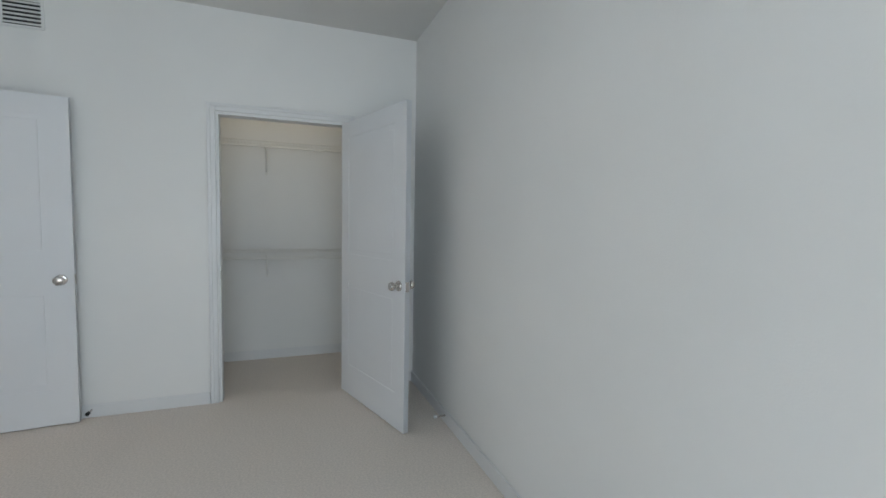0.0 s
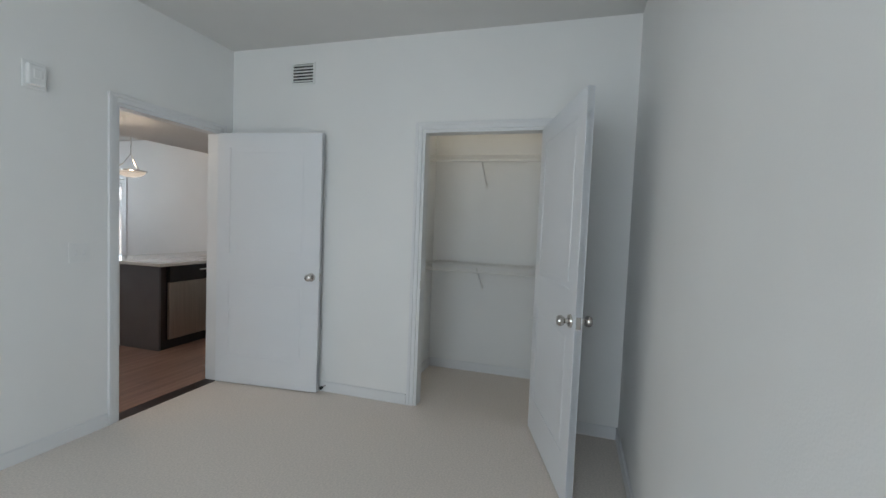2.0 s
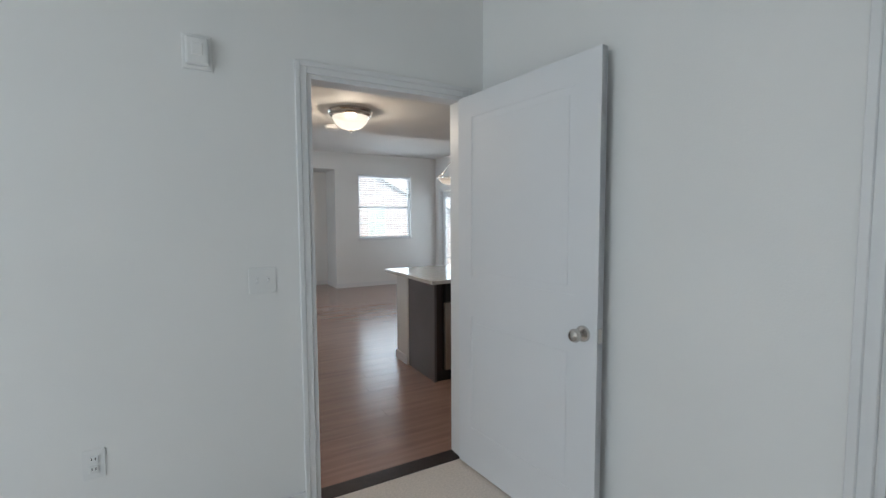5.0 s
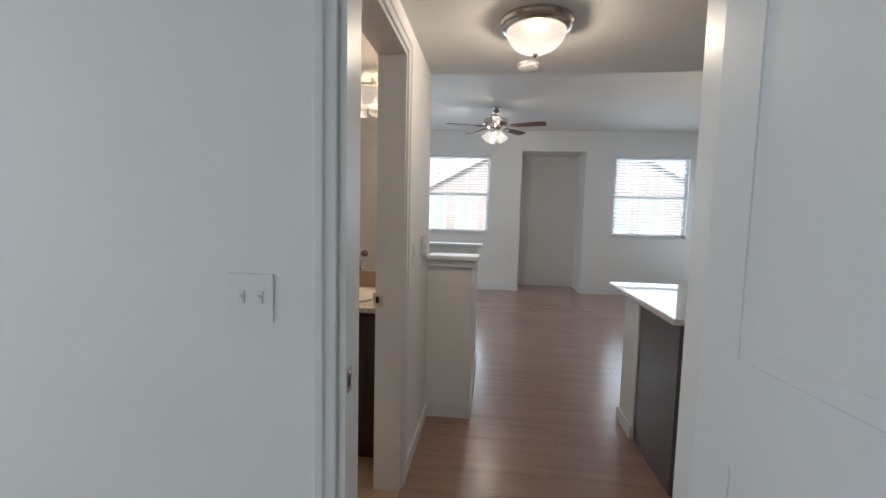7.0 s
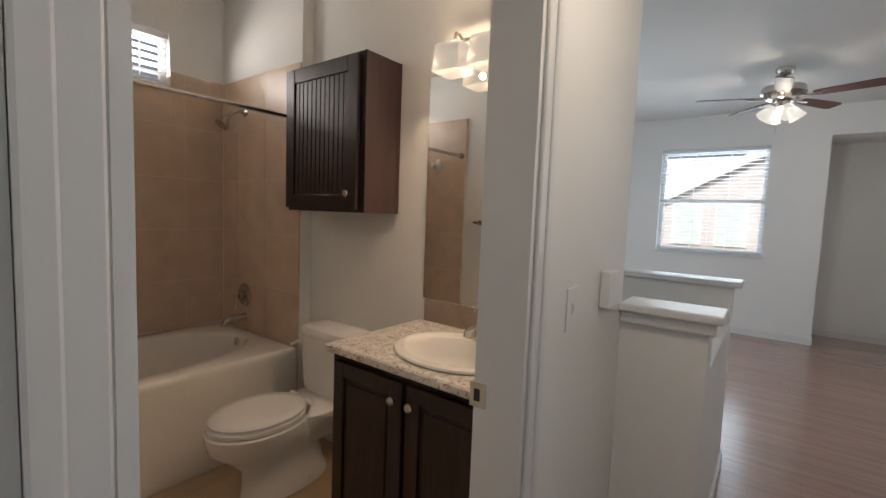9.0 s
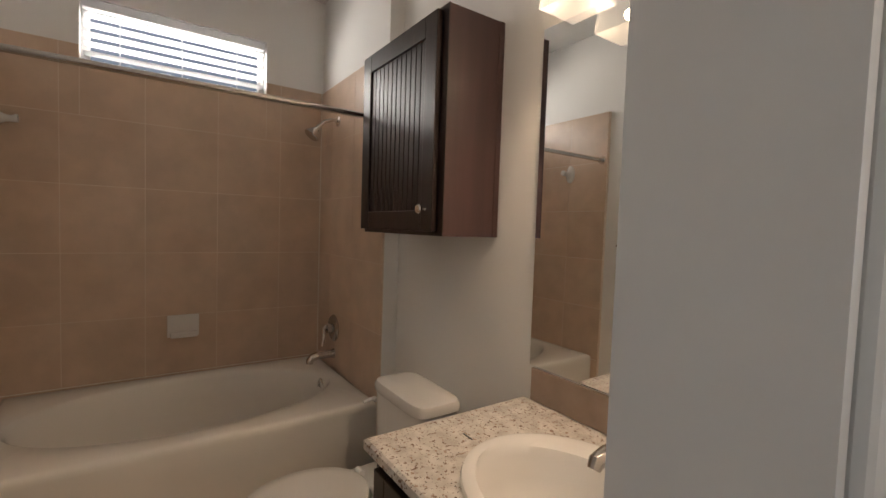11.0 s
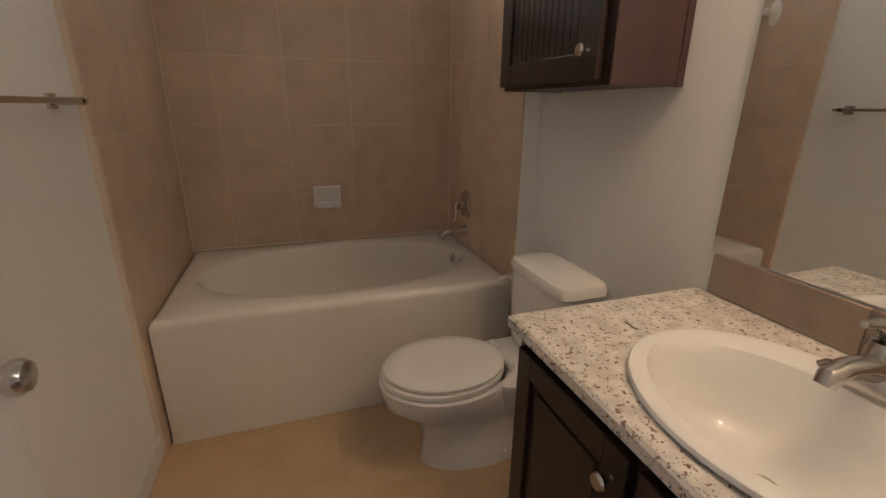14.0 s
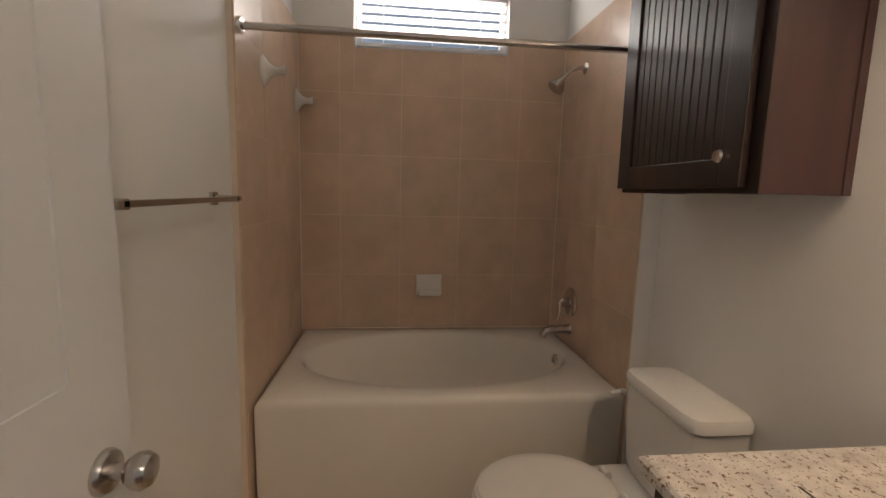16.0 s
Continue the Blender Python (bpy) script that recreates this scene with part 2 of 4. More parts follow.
structure("ceiling_bedroom", box(BX0 - 0.1, 1.3, BY0 - 0.1, 0.0, H, H + 0.1), CEIL, "white bedroom ceiling", "ceiling")

HX = -0.825
wall("wall_hall", "x", HX - 0.125, HX, WT, 1.683, 0, H, [(0.200, 0.975, 0, 2.03)])
wall("wall_bath", "y", 1.683, 1.755, -3.6, HX, 0, H)
wall("wall_bath_back", "x", -3.6, -3.5, WT, 1.683, 0, H, [(0.42, 1.265, 2.09, 2.42)])
structure("floor_bath", box(-3.5, HX, WT, 1.683, -0.12, -0.0015), FTILE, "beige grout bed under the bathroom floor tiles", "floor")
structure("ceiling_bath", box(-3.6, HX, WT, 1.755, H, H + 0.1), CEIL, "white bathroom ceiling", "ceiling")
structure("wall_alcove", box(-3.5, -2.60, 1.607, 1.683, 0, H, 0.002), WALL, "white furred-out wall at the plumbing end of the tub", "wall")

structure("ceiling_hall", box(HX, 3.4, WT, 1.74, 2.17, H + 0.1), CEIL, "low white soffit ceiling over the hall and kitchen", "ceiling")
structure("ceiling_living", box(-3.2, 3.5, 1.755, 7.5, H, H + 0.1), CEIL, "white living room ceiling", "ceiling")
W1 = (-1.66, -0.48, 0.985, 2.33)
W2 = (1.60, 2.79, 0.985, 2.33)
wall("wall_far", "y", 6.635, 6.755, -3.2, 3.5, 0, H, [W1, (0.06, 1.12, 0, 2.41), W2])
wall("wall_niche_back", "y", 7.35, 7.45, -0.04, 1.22, 0, 2.51, label="plain white back wall of the tall niche")
wall("wall_niche_west", "x", -0.04, 0.06, 6.755, 7.35, 0, 2.51)
wall("wall_niche_east", "x", 1.12, 1.22, 6.755, 7.35, 0, 2.51)
structure("ceiling_niche", box(0.06, 1.12, 6.755, 7.35, 2.41, 2.51), WALL, "white niche head", "ceiling")
wall("wall_east", "x", 3.40, 3.52, WT, 6.635, 0, H, [(5.47, 6.37, 0, 2.03)])
# this hole is invented to go with the added west fill light
wall("wall_living_west", "x", -3.3, -3.2, 1.755, 6.755, 0, H, [(3.8, 5.0, 0.9, 2.2)])
# half walls round the stairwell
hw = structure("wall_half", box(HX, -0.54, 1.755, 1.875, 0, 1.03, 0.003), WALL, "white half wall guarding the stairwell", "half wall")
structure("wall_half_side", box(-0.66, -0.54, 1.875, 2.83, 0, 0.84, 0.003), WALL, "white half wall guarding the stairwell", "half wall")
structure("wall_half_far", box(-1.9, -0.54, 2.83, 2.95, 0, 1.03, 0.003), WALL, "white half wall guarding the stairwell", "half wall")
structure("trim_half_cap", box(HX, -0.50, 1.715, 1.905, 1.03, 1.06, 0.006), TRIM, "glossy white cap board on the half wall", "cap")
structure("trim_half_moulding", box(HX, -0.52, 1.735, 1.755, 0.985, 1.03, 0.008), TRIM, "white moulding under the cap board", "moulding")
structure("trim_half_cap_far", box(-1.9, -0.50, 2.80, 2.98, 1.03, 1.06, 0.006), TRIM, "glossy white cap board on the half wall", "cap")


def baseboard(x0, x1, y0, y1):
    bm = bmesh.new()
    bx(bm, x0, x1, y0, y1, 0, 0.085)
    bmesh.ops.bevel(bm, geom=[e for e in bm.edges if all(v.co.z > 0.05 for v in e.verts)], offset=0.006, segments=2, affect="EDGES")
    return structure("baseboard", bm, TRIM, "white painted wooden baseboard", "baseboard")


T = 0.013
baseboard(BX0, -0.84, -T, 0)
baseboard(0.11, 0.19, -T, 0)
baseboard(0.19 - T, 0.19, -1.645, -T)
baseboard(0.19 - T, 0.19, BY0 + T, -2.665)
baseboard(BX0, 0.19, BY0, BY0 + T)
baseboard(BX0, BX0 + T, BY0 + T, -T)
baseboard(1.15 - T, 1.15, BY0 + T, -1.5)
baseboard(0.29, 1.15 - T, -1.5 - T, -1.5)
baseboard(HX, HX + T, 1.035, 1.755 - T)
baseboard(HX, -0.54 + T, 1.755 - T, 1.755)
baseboard(-0.54, -0.54 + T, 1.755, 2.95)
baseboard(-3.2, 0.06, 6.635 - T, 6.635)
baseboard(1.12, 3.4, 6.635 - T, 6.635)
baseboard(0.06, 1.12, 7.35 - T, 7.35)
baseboard(0.06, 0.06 + T, 6.635, 7.35 - T)
baseboard(1.12 - T, 1.12, 6.635, 7.35 - T)
baseboard(3.4 - T, 3.4, 1.9, 5.40)
baseboard(-2.60, -0.96, WT, WT + T)
baseboard(-2.60, -2.35, 1.683 - T, 1.683)


def casing(name, axis, face, out, lo, hi, top, wide=0.058):
    """A door's moulded casing on one face of a wall: two jamb strips and a head."""
    bm = bmesh.new()
    for depth, inset in ((0.012, 0.0), (0.018, 0.030)):
        f0, f1 = sorted((face, face + out * depth))
        for u0, u1, v0, v1 in ((lo - wide, lo - 0.004 - inset, 0, top + wide), (hi + 0.004 + inset, hi + wide, 0, top + wide), (lo - 0.004 - inset, hi + 0.004 + inset, top + 0.004 + inset, top + wide)):
            bx(bm, *((f0, f1, u0, u1) if axis == "x" else (u0, u1, f0, f1)), v0, v1)
    bmesh.ops.bevel(bm, geom=bm.edges[:], offset=0.003, segments=1, affect="EDGES")
    return structure(name, bm, TRIM, "white moulded door casing", "door casing")


def jamb(name, axis, a, b, lo, hi, top, t=0.016):
    bm = bmesh.new()
    for u0, u1, v0, v1 in ((lo, lo + t, 0, top), (hi - t, hi, 0, top), (lo + t, hi - t, top - t, top)):
        bx(bm, *((a, b, u0, u1) if axis == "x" else (u0, u1, a, b)), v0, v1)
    return structure(name, bm, TRIM, "white painted door jamb lining", "door jamb")


casing("trim_bedroom_door", "y", 0, -1, -0.781, 0.051, 2.05)
jamb("trim_bedroom_jamb", "y", -0.002, WT + 0.002, -0.781, 0.051, 2.05)
casing("trim_closet", "x", 0.19, -1, -2.60, -1.707, 2.05)
jamb("trim_closet_jamb", "x", 0.188, 0.292, -2.60, -1.707, 2.05)
casing("trim_bath_door", "x", HX, 1, 0.200, 0.975, 2.03)
jamb("trim_bath_jamb", "x", HX - 0.127, HX + 0.002, 0.200, 0.975, 2.03)
structure("trim_threshold", box(-0.765, 0.035, -0.004, WT, -0.10, 0.004), ESPRESSO, "dark threshold strip between carpet and wood floor", "threshold")


# ---- shapes used by several things ----
def loft(rings, segs=40, power=2.0, close=(True, True)):
    """Stacks oval rings (cx, cy, rx, ry, z); power above 2 squares them off."""
    bm = bmesh.new()
    made = []
    for cx, cy, rx, ry, z in rings:
        row = []
        for k in range(segs):
            a = 6.28318531 * k / segs
            c, s = math.cos(a), math.sin(a)
            row.append(bm.verts.new((cx + rx * math.copysign(abs(c) ** (2 / power), c), cy + ry * math.copysign(abs(s) ** (2 / power), s), z)))
        made.append(row)
    for a, b in zip(made, made[1:]):
        for k in range(segs):
            bm.faces.new((a[k], a[(k + 1) % segs], b[(k + 1) % segs], b[k]))
    if close[0]:
        bm.faces.new(made[0][::-1])
    if close[1]:
        bm.faces.new(made[-1])
    bmesh.ops.recalc_face_normals(bm, faces=bm.faces[:])
    return bm


def rect_ring(x0, x1, y0, y1, z, cx, cy, segs, inset=0.0):
    """Points on a rectangle, one for each direction from (cx, cy), its corners among them."""
    out = []
    for k in range(segs):
        a = 6.28318531 * k / segs
        c, s = math.cos(a), math.sin(a)
        reach = min(((x1 - inset - cx) / c if c > 1e-6 else (x0 + inset - cx) / c if c < -1e-6 else 1e9), ((y1 - inset - cy) / s if s > 1e-6 else (y0 + inset - cy) / s if s < -1e-6 else 1e9))
        out.append([cx + c * reach, cy + s * reach, z])
    for px, py in ((x0 + inset, y0 + inset), (x0 + inset, y1 - inset), (x1 - inset, y0 + inset), (x1 - inset, y1 - inset)):
        near = min(range(segs), key=lambda k: (out[k][0] - px) ** 2 + (out[k][1] - py) ** 2)
        out[near] = [px, py, z]
    return out


def bowl_block(outer, inner, segs=64):
    """A block with an oval hollow: outer rings as rectangles, inner rings as ovals, joined at the top."""
    bm = bmesh.new()
    rows = [[bm.verts.new(p) for p in ring] for ring in outer]
    for cx, cy, rx, ry, z in inner:
        rows.append([bm.verts.new((cx + rx * math.cos(6.28318531 * k / segs), cy + ry * math.sin(6.28318531 * k / segs), z)) for k in range(segs)])
    for a, b in zip(rows, rows[1:]):
        for k in range(segs):
            bm.faces.new((a[k], a[(k + 1) % segs], b[(k + 1) % segs], b[k]))
    return bm, rows


def knob_bm(m):
    """A round door knob with its rosette, pointing along z."""
    return lathe([(0, 0), (0.033, 0), (0.033, 0.004), (0.029, 0.011), (0.013, 0.014), (0.012, 0.030), (0.020, 0.036), (0.0265, 0.046), (0.0275, 0.056), (0.022, 0.066), (0.010, 0.070), (0, 0.0705)], m, 28)


def panel_door(label, w, h, m, knob_z=0.92, thick=0.035):
    """A two-panel door: local x runs from the hinge to the free edge, y through the leaf."""
    d = thing("door", label, "door", m=m)
    part("leaf", box(0, w, -thick / 2 + 0.004, thick / 2 - 0.004, 0.008, h), DOORP, d)
    st = 0.115
    rails = [("stile", 0, st, 0.008, h), ("stile", w - st, w, 0.008, h), ("rail", st, w - st, 0.008, 0.235), ("rail", st, w - st, 0.86, 1.07), ("rail", st, w - st, h - 0.115, h)]
    for nm, x0, x1, z0, z1 in rails:
        bm = box(x0, x1, -thick / 2, thick / 2, z0, z1)
        part(nm, bm, DOORP, d)
    for z0, z1 in ((0.235, 0.86), (1.07, h - 0.115)):
        for side in (-1, 1):
            bm = bmesh.new()
            bx(bm, st + 0.035, w - st - 0.035, side * (thick / 2 - 0.0055), side * (thick / 2 - 0.0015), z0 + 0.035, z1 - 0.035)
            bmesh.ops.bevel(bm, geom=[e for e in bm.edges], offset=0.0018, segments=1, affect="EDGES")
            part("panel", bm, DOORP, d)
    for side in (-1, 1):
        mk = Matrix.Translation((w - 0.065, side * thick / 2, knob_z)) @ pose(0, 0, 0, -90 * side)
        part("knob", knob_bm(mk), NICKEL, d, "satin nickel knob", True)
    part("latch_plate", box(w - 0.001, w + 0.002, -0.012, 0.012, knob_z - 0.03, knob_z + 0.03), NICKEL, d)
    return d


def facing(x0, y0, x1, y1):
    """The pose of a door whose hinge stands at (x0, y0) and whose free edge points at (x1, y1)."""
    return pose(x0, y0, 0, 0, 0, math.degrees(math.atan2(y1 - y0, x1 - x0)))


# ---- bathroom ----
panel_door("white two-panel bathroom door standing open along the wall", 0.748, 2.015, facing(-0.958, 0.212, -1.69, 0.222), 0.915)
strike = thing("strike_plate", "small nickel strike plate on the bathroom door jamb", "strike plate")
part("plate", box(-0.962, -0.918, 0.9565, 0.9590, 0.89, 0.95), NICKEL, strike)
part("latch_hole", box(-0.950, -0.934, 0.9555, 0.9572, 0.905, 0.935), SHADOW, strike)

# tub
TX0, TX1, TY0, TY1, TZ = -3.486, -2.605, 0.135, 1.594, 0.535
bath = thing("bathtub", "white alcove bathtub with an oval basin and plain apron", "bathtub")
SEG = 64
outer = [rect_ring(TX0, TX1, TY0, TY1, 0, -3.05, 0.85, SEG), rect_ring(TX0, TX1, TY0, TY1, 0.06, -3.05, 0.85, SEG, 0.002), rect_ring(TX0, TX1, TY0, TY1, TZ - 0.06, -3.05, 0.85, SEG, 0.001), rect_ring(TX0, TX1, TY0, TY1, TZ - 0.035, -3.05, 0.85, SEG, 0.001), rect_ring(TX0, TX1, TY0, TY1, TZ - 0.018, -3.05, 0.85, SEG, 0.003), rect_ring(TX0, TX1, TY0, TY1, TZ - 0.006, -3.05, 0.85, SEG, 0.010), rect_ring(TX0, TX1, TY0, TY1, TZ, -3.05, 0.85, SEG, 0.026)]
CX, CY = -3.055, 0.865
inner = [(CX, CY, 0.355, 0.655, TZ), (CX, CY, 0.345, 0.645, TZ - 0.006), (CX, CY, 0.335, 0.632, TZ - 0.025), (CX, CY, 0.315, 0.60, TZ - 0.12), (CX, CY, 0.29, 0.56, TZ - 0.26), (CX, CY, 0.25, 0.50, TZ - 0.36), (CX, CY, 0.18, 0.40, TZ - 0.40), (CX, CY, 0.02, 0.05, TZ - 0.405)]
bm, rows = bowl_block(outer, inner, SEG)
bm.faces.new(rows[-1])
bmesh.ops.recalc_face_normals(bm, faces=bm.faces[:])
part("shell", bm, ACRYL, bath, smooth=True)
mo = Matrix.Translation((-3.095, 1.488, 0.478)) @ pose(0, 0, 0, 90)
part("overflow_plate", lathe([(0, 0), (0.036, 0), (0.036, 0.004), (0.030, 0.009), (0, 0.010)], mo, 28), CHROME, bath, "chrome overflow plate", True)
part("overflow_lever", box(-3.101, -3.089, 1.466, 1.479, 0.468, 0.498, 0.003), CHROME, bath)

# shower fittings on the plumbing wall
AY = 1.594
tap = thing("tub_valve", "satin nickel tub valve with lever handle", "tub valve")
mv = Matrix.Translation((-3.195, AY, 0.765)) @ pose(0, 0, 0, 90)
part("escutcheon", lathe([(0, 0), (0.078, 0), (0.078, 0.004), (0.070, 0.012), (0.028, 0.016), (0.026, 0.045), (0, 0.047)], mv, 36), NICKEL, tap, smooth=True)
part("lever", tube([(-3.195, AY - 0.045, 0.775), (-3.195, AY - 0.062, 0.76), (-3.17, AY - 0.07, 0.72), (-3.165, AY - 0.078, 0.675)], 0.01, 12, [0.013, 0.013, 0.010, 0.007]), NICKEL, tap, smooth=True)
spout = thing("tub_spout", "satin nickel tub spout over the basin end", "tub spout")
part("body", tube([(-3.195, AY, 0.615), (-3.195, AY - 0.02, 0.615), (-3.195, AY - 0.09, 0.614), (-3.195, AY - 0.125, 0.605), (-3.195, AY - 0.14, 0.588), (-3.195, AY - 0.142, 0.572)], 0.02, 20, [0.03, 0.024, 0.023, 0.023, 0.021, 0.019]), NICKEL, spout, smooth=True)
shower = thing("wall_shower", "satin nickel shower head on a bent arm", "shower")
part("flange", lathe([(0, 0), (0.030, 0), (0.028, 0.006), (0.014, 0.012), (0, 0.012)], Matrix.Translation((-3.195, AY, 1.965)) @ pose(0, 0, 0, 90), 24), NICKEL, shower, smooth=True)
part("arm", tube([(-3.195, AY, 1.965), (-3.195, AY - 0.04, 1.965), (-3.195, AY - 0.08, 1.95), (-3.195, AY - 0.115, 1.915)], 0.0105, 14), NICKEL, shower, smooth=True)
mh = look((-3.195, AY - 0.11, 1.92), (-3.195, AY - 0.20, 1.80))
part("head", lathe([(0, 0.005), (0.014, 0.0), (0.016, -0.02), (0.027, -0.035), (0.042, -0.062), (0.044, -0.075), (0.038, -0.08), (0, -0.078)], mh, 28), NICKEL, shower, smooth=True)

rod = thing("shower_rod", "straight chrome shower curtain rod across the tub", "curtain rod")
part("rod", tube([(-2.60, 0.127, 1.865), (-2.60, 1.606, 1.865)], 0.0125, 18), NICKEL, rod, smooth=True)
for y0, y1 in ((0.127, 0.141), (1.592, 1.606)):
    part("flange", tube([(-2.60, y0, 1.865), (-2.60, y1, 1.865)], 0.027, 24), CHROME, rod, smooth=True)

soap = thing("soap_dish", "white ceramic soap dish set in the back tiles", "soap dish")
part("back_plate", box(-3.487, -3.474, 0.775, 0.925, 0.735, 0.856, 0.005), PORC, soap)
part("tray", box(-3.476, -3.415, 0.788, 0.912, 0.742, 0.762, 0.006), PORC, soap)
part("lip", box(-3.424, -3.412, 0.788, 0.912, 0.760, 0.776, 0.004), PORC, soap)
for hx in (-2.86, -3.44):
    hook = thing("soap_bracket", "white ceramic corner bracket high on the tiled wall", "bracket", "brackets on the tub wall")
    bm = loft([(0, 0, 0.036, 0.062, 0), (0, 0, 0.036, 0.062, 0.006), (0, 0, 0.030, 0.050, 0.014), (0, 0, 0.018, 0.026, 0.030), (0, 0, 0.014, 0.016, 0.050), (0, 0, 0.014, 0.015, 0.068), (0, -0.004, 0.019, 0.019, 0.080), (0, -0.004, 0.017, 0.017, 0.088)], 28)
    bm.transform(pose(hx, 0.127, 1.79, -90))
    part("bracket", bm, PORC, hook, smooth=True)

bar = thing("towel_bar", "square satin nickel towel bar on the painted wall", "towel bar")
for px in (-1.845, -2.40):
    part("post", box(px - 0.02, px + 0.02, WT, WT + 0.012, 1.275, 1.315, 0.003), NICKEL, bar)
    part("stem", box(px - 0.011, px + 0.011, WT + 0.01, WT + 0.078, 1.285, 1.306, 0.003), NICKEL, bar)
part("rail", box(-2.43, -1.82, WT + 0.062, WT + 0.078, 1.289, 1.303, 0.002), NICKEL, bar)

fanv = thing("air_vent", "round white vent high on the wall behind the tub end", "vent")
part("disc", lathe([(0, 0), (0.12, 0), (0.12, 0.006), (0.10, 0.011), (0.05, 0.014), (0, 0.014)], Matrix.Translation((-2.22, WT + 0.004, 2.06)) @ pose(0, 0, 0, -90), 36), mat("grey_vent", (0.68, 0.68, 0.67), 0.6, grain=0.6, scale=500, vary=0.08), fanv, "grey round grille", True)
part("plate", box(-2.35, -2.09, WT, WT + 0.006, 1.93, 2.19, 0.002), PLAST, fanv)

# toilet
toilet = thing("toilet", "white two-piece toilet with a closed elongated lid", "toilet")
X = -2.236
part("pedestal", loft([(X, 1.288, 0.115, 0.235, 0), (X, 1.288, 0.112, 0.23, 0.0278), (X, 1.278, 0.098, 0.215, 0.07413), (X, 1.268, 0.095, 0.21, 0.1575), (X, 1.228, 0.12, 0.235, 0.2224), (X, 1.173, 0.165, 0.255, 0.288), (X, 1.153, 0.182, 0.245, 0.338), (X, 1.148, 0.185, 0.242, 0.363), (X, 1.148, 0.178, 0.235, 0.37)], 48), PORC, toilet, smooth=True)
part("deck", loft([(X, 1.428, 0.10, 0.16, 0.2039), (X, 1.448, 0.135, 0.17, 0.278), (X, 1.458, 0.165, 0.17, 0.338), (X, 1.458, 0.165, 0.17, 0.363), (X, 1.458, 0.155, 0.16, 0.37)], 40, 4), PORC, toilet, smooth=True)
part("seat", loft([(X, 1.142, 0.170, 0.219, 0.37), (X, 1.142, 0.179, 0.228, 0.376), (X, 1.142, 0.179, 0.228, 0.392), (X, 1.142, 0.170, 0.219, 0.397)], 48), PORC, toilet, smooth=True)
part("lid", loft([(X, 1.144, 0.166, 0.214, 0.4005), (X, 1.144, 0.174, 0.222, 0.404), (X, 1.144, 0.174, 0.222, 0.412), (X, 1.144, 0.164, 0.212, 0.420), (X, 1.144, 0.12, 0.16, 0.4235), (X, 1.144, 0.02, 0.03, 0.4245)], 48), PORC, toilet, smooth=True)
for hx in (-0.07, 0.07):
    part("lid_hinge", tube([(X + hx - 0.02, 1.375, 0.400), (X + hx + 0.02, 1.375, 0.400)], 0.014, 14), PORC, toilet, smooth=True)
part("tank", loft([(X, 1.582, 0.165, 0.088, 0.362), (X, 1.582, 0.175, 0.095, 0.40), (X, 1.58, 0.183, 0.099, 0.55), (X, 1.58, 0.187, 0.1, 0.679)], 48, 7), PORC, toilet, smooth=True)
part("tank_lid", loft([(X, 1.578, 0.192, 0.102, 0.679), (X, 1.577, 0.199, 0.105, 0.686), (X, 1.577, 0.199, 0.105, 0.708), (X, 1.577, 0.191, 0.098, 0.722), (X, 1.577, 0.165, 0.08, 0.727), (X, 1.577, 0.02, 0.02, 0.729)], 48, 6), PORC, toilet, smooth=True)
lever = part("flush_lever", tube([(X - 0.183, 1.50, 0.625), (X - 0.205, 1.495, 0.625), (X - 0.213, 1.487, 0.622), (X - 0.215, 1.45, 0.615)], 0.008, 12, [0.012, 0.011, 0.009, 0.008]), PORC, toilet, "white flush lever", True)
for sx in (-1, 1):
    part("bolt_cap", lathe([(0.013, 0), (0.013, 0.010), (0.008, 0.018), (0, 0.020)], pose(X + sx * 0.10, 1.36, 0.025), 14), PORC, toilet, smooth=True)

# vanity
VX0, VX1, VY = -1.72, -0.955, 1.155
vanity = thing("vanity_cabinet", "espresso-stained two-door vanity cabinet under a granite top", "vanity cabinet")
bm = bmesh.new()
bx(bm, VX0, VX1, VY, 1.681, 0.10, 0.63)
bx(bm, VX0, VX0 + 0.018, VY, 1.681, 0.63, 0.812)
bx(bm, VX1 - 0.018, VX1, VY, 1.681, 0.63, 0.812)
bx(bm, VX0 + 0.018, VX1 - 0.018, VY, VY + 0.02, 0.63, 0.812)
bx(bm, VX0, VX1, VY + 0.06, 1.681, 0.0, 0.10)
part("carcass", bm, ESPRESSO, vanity)


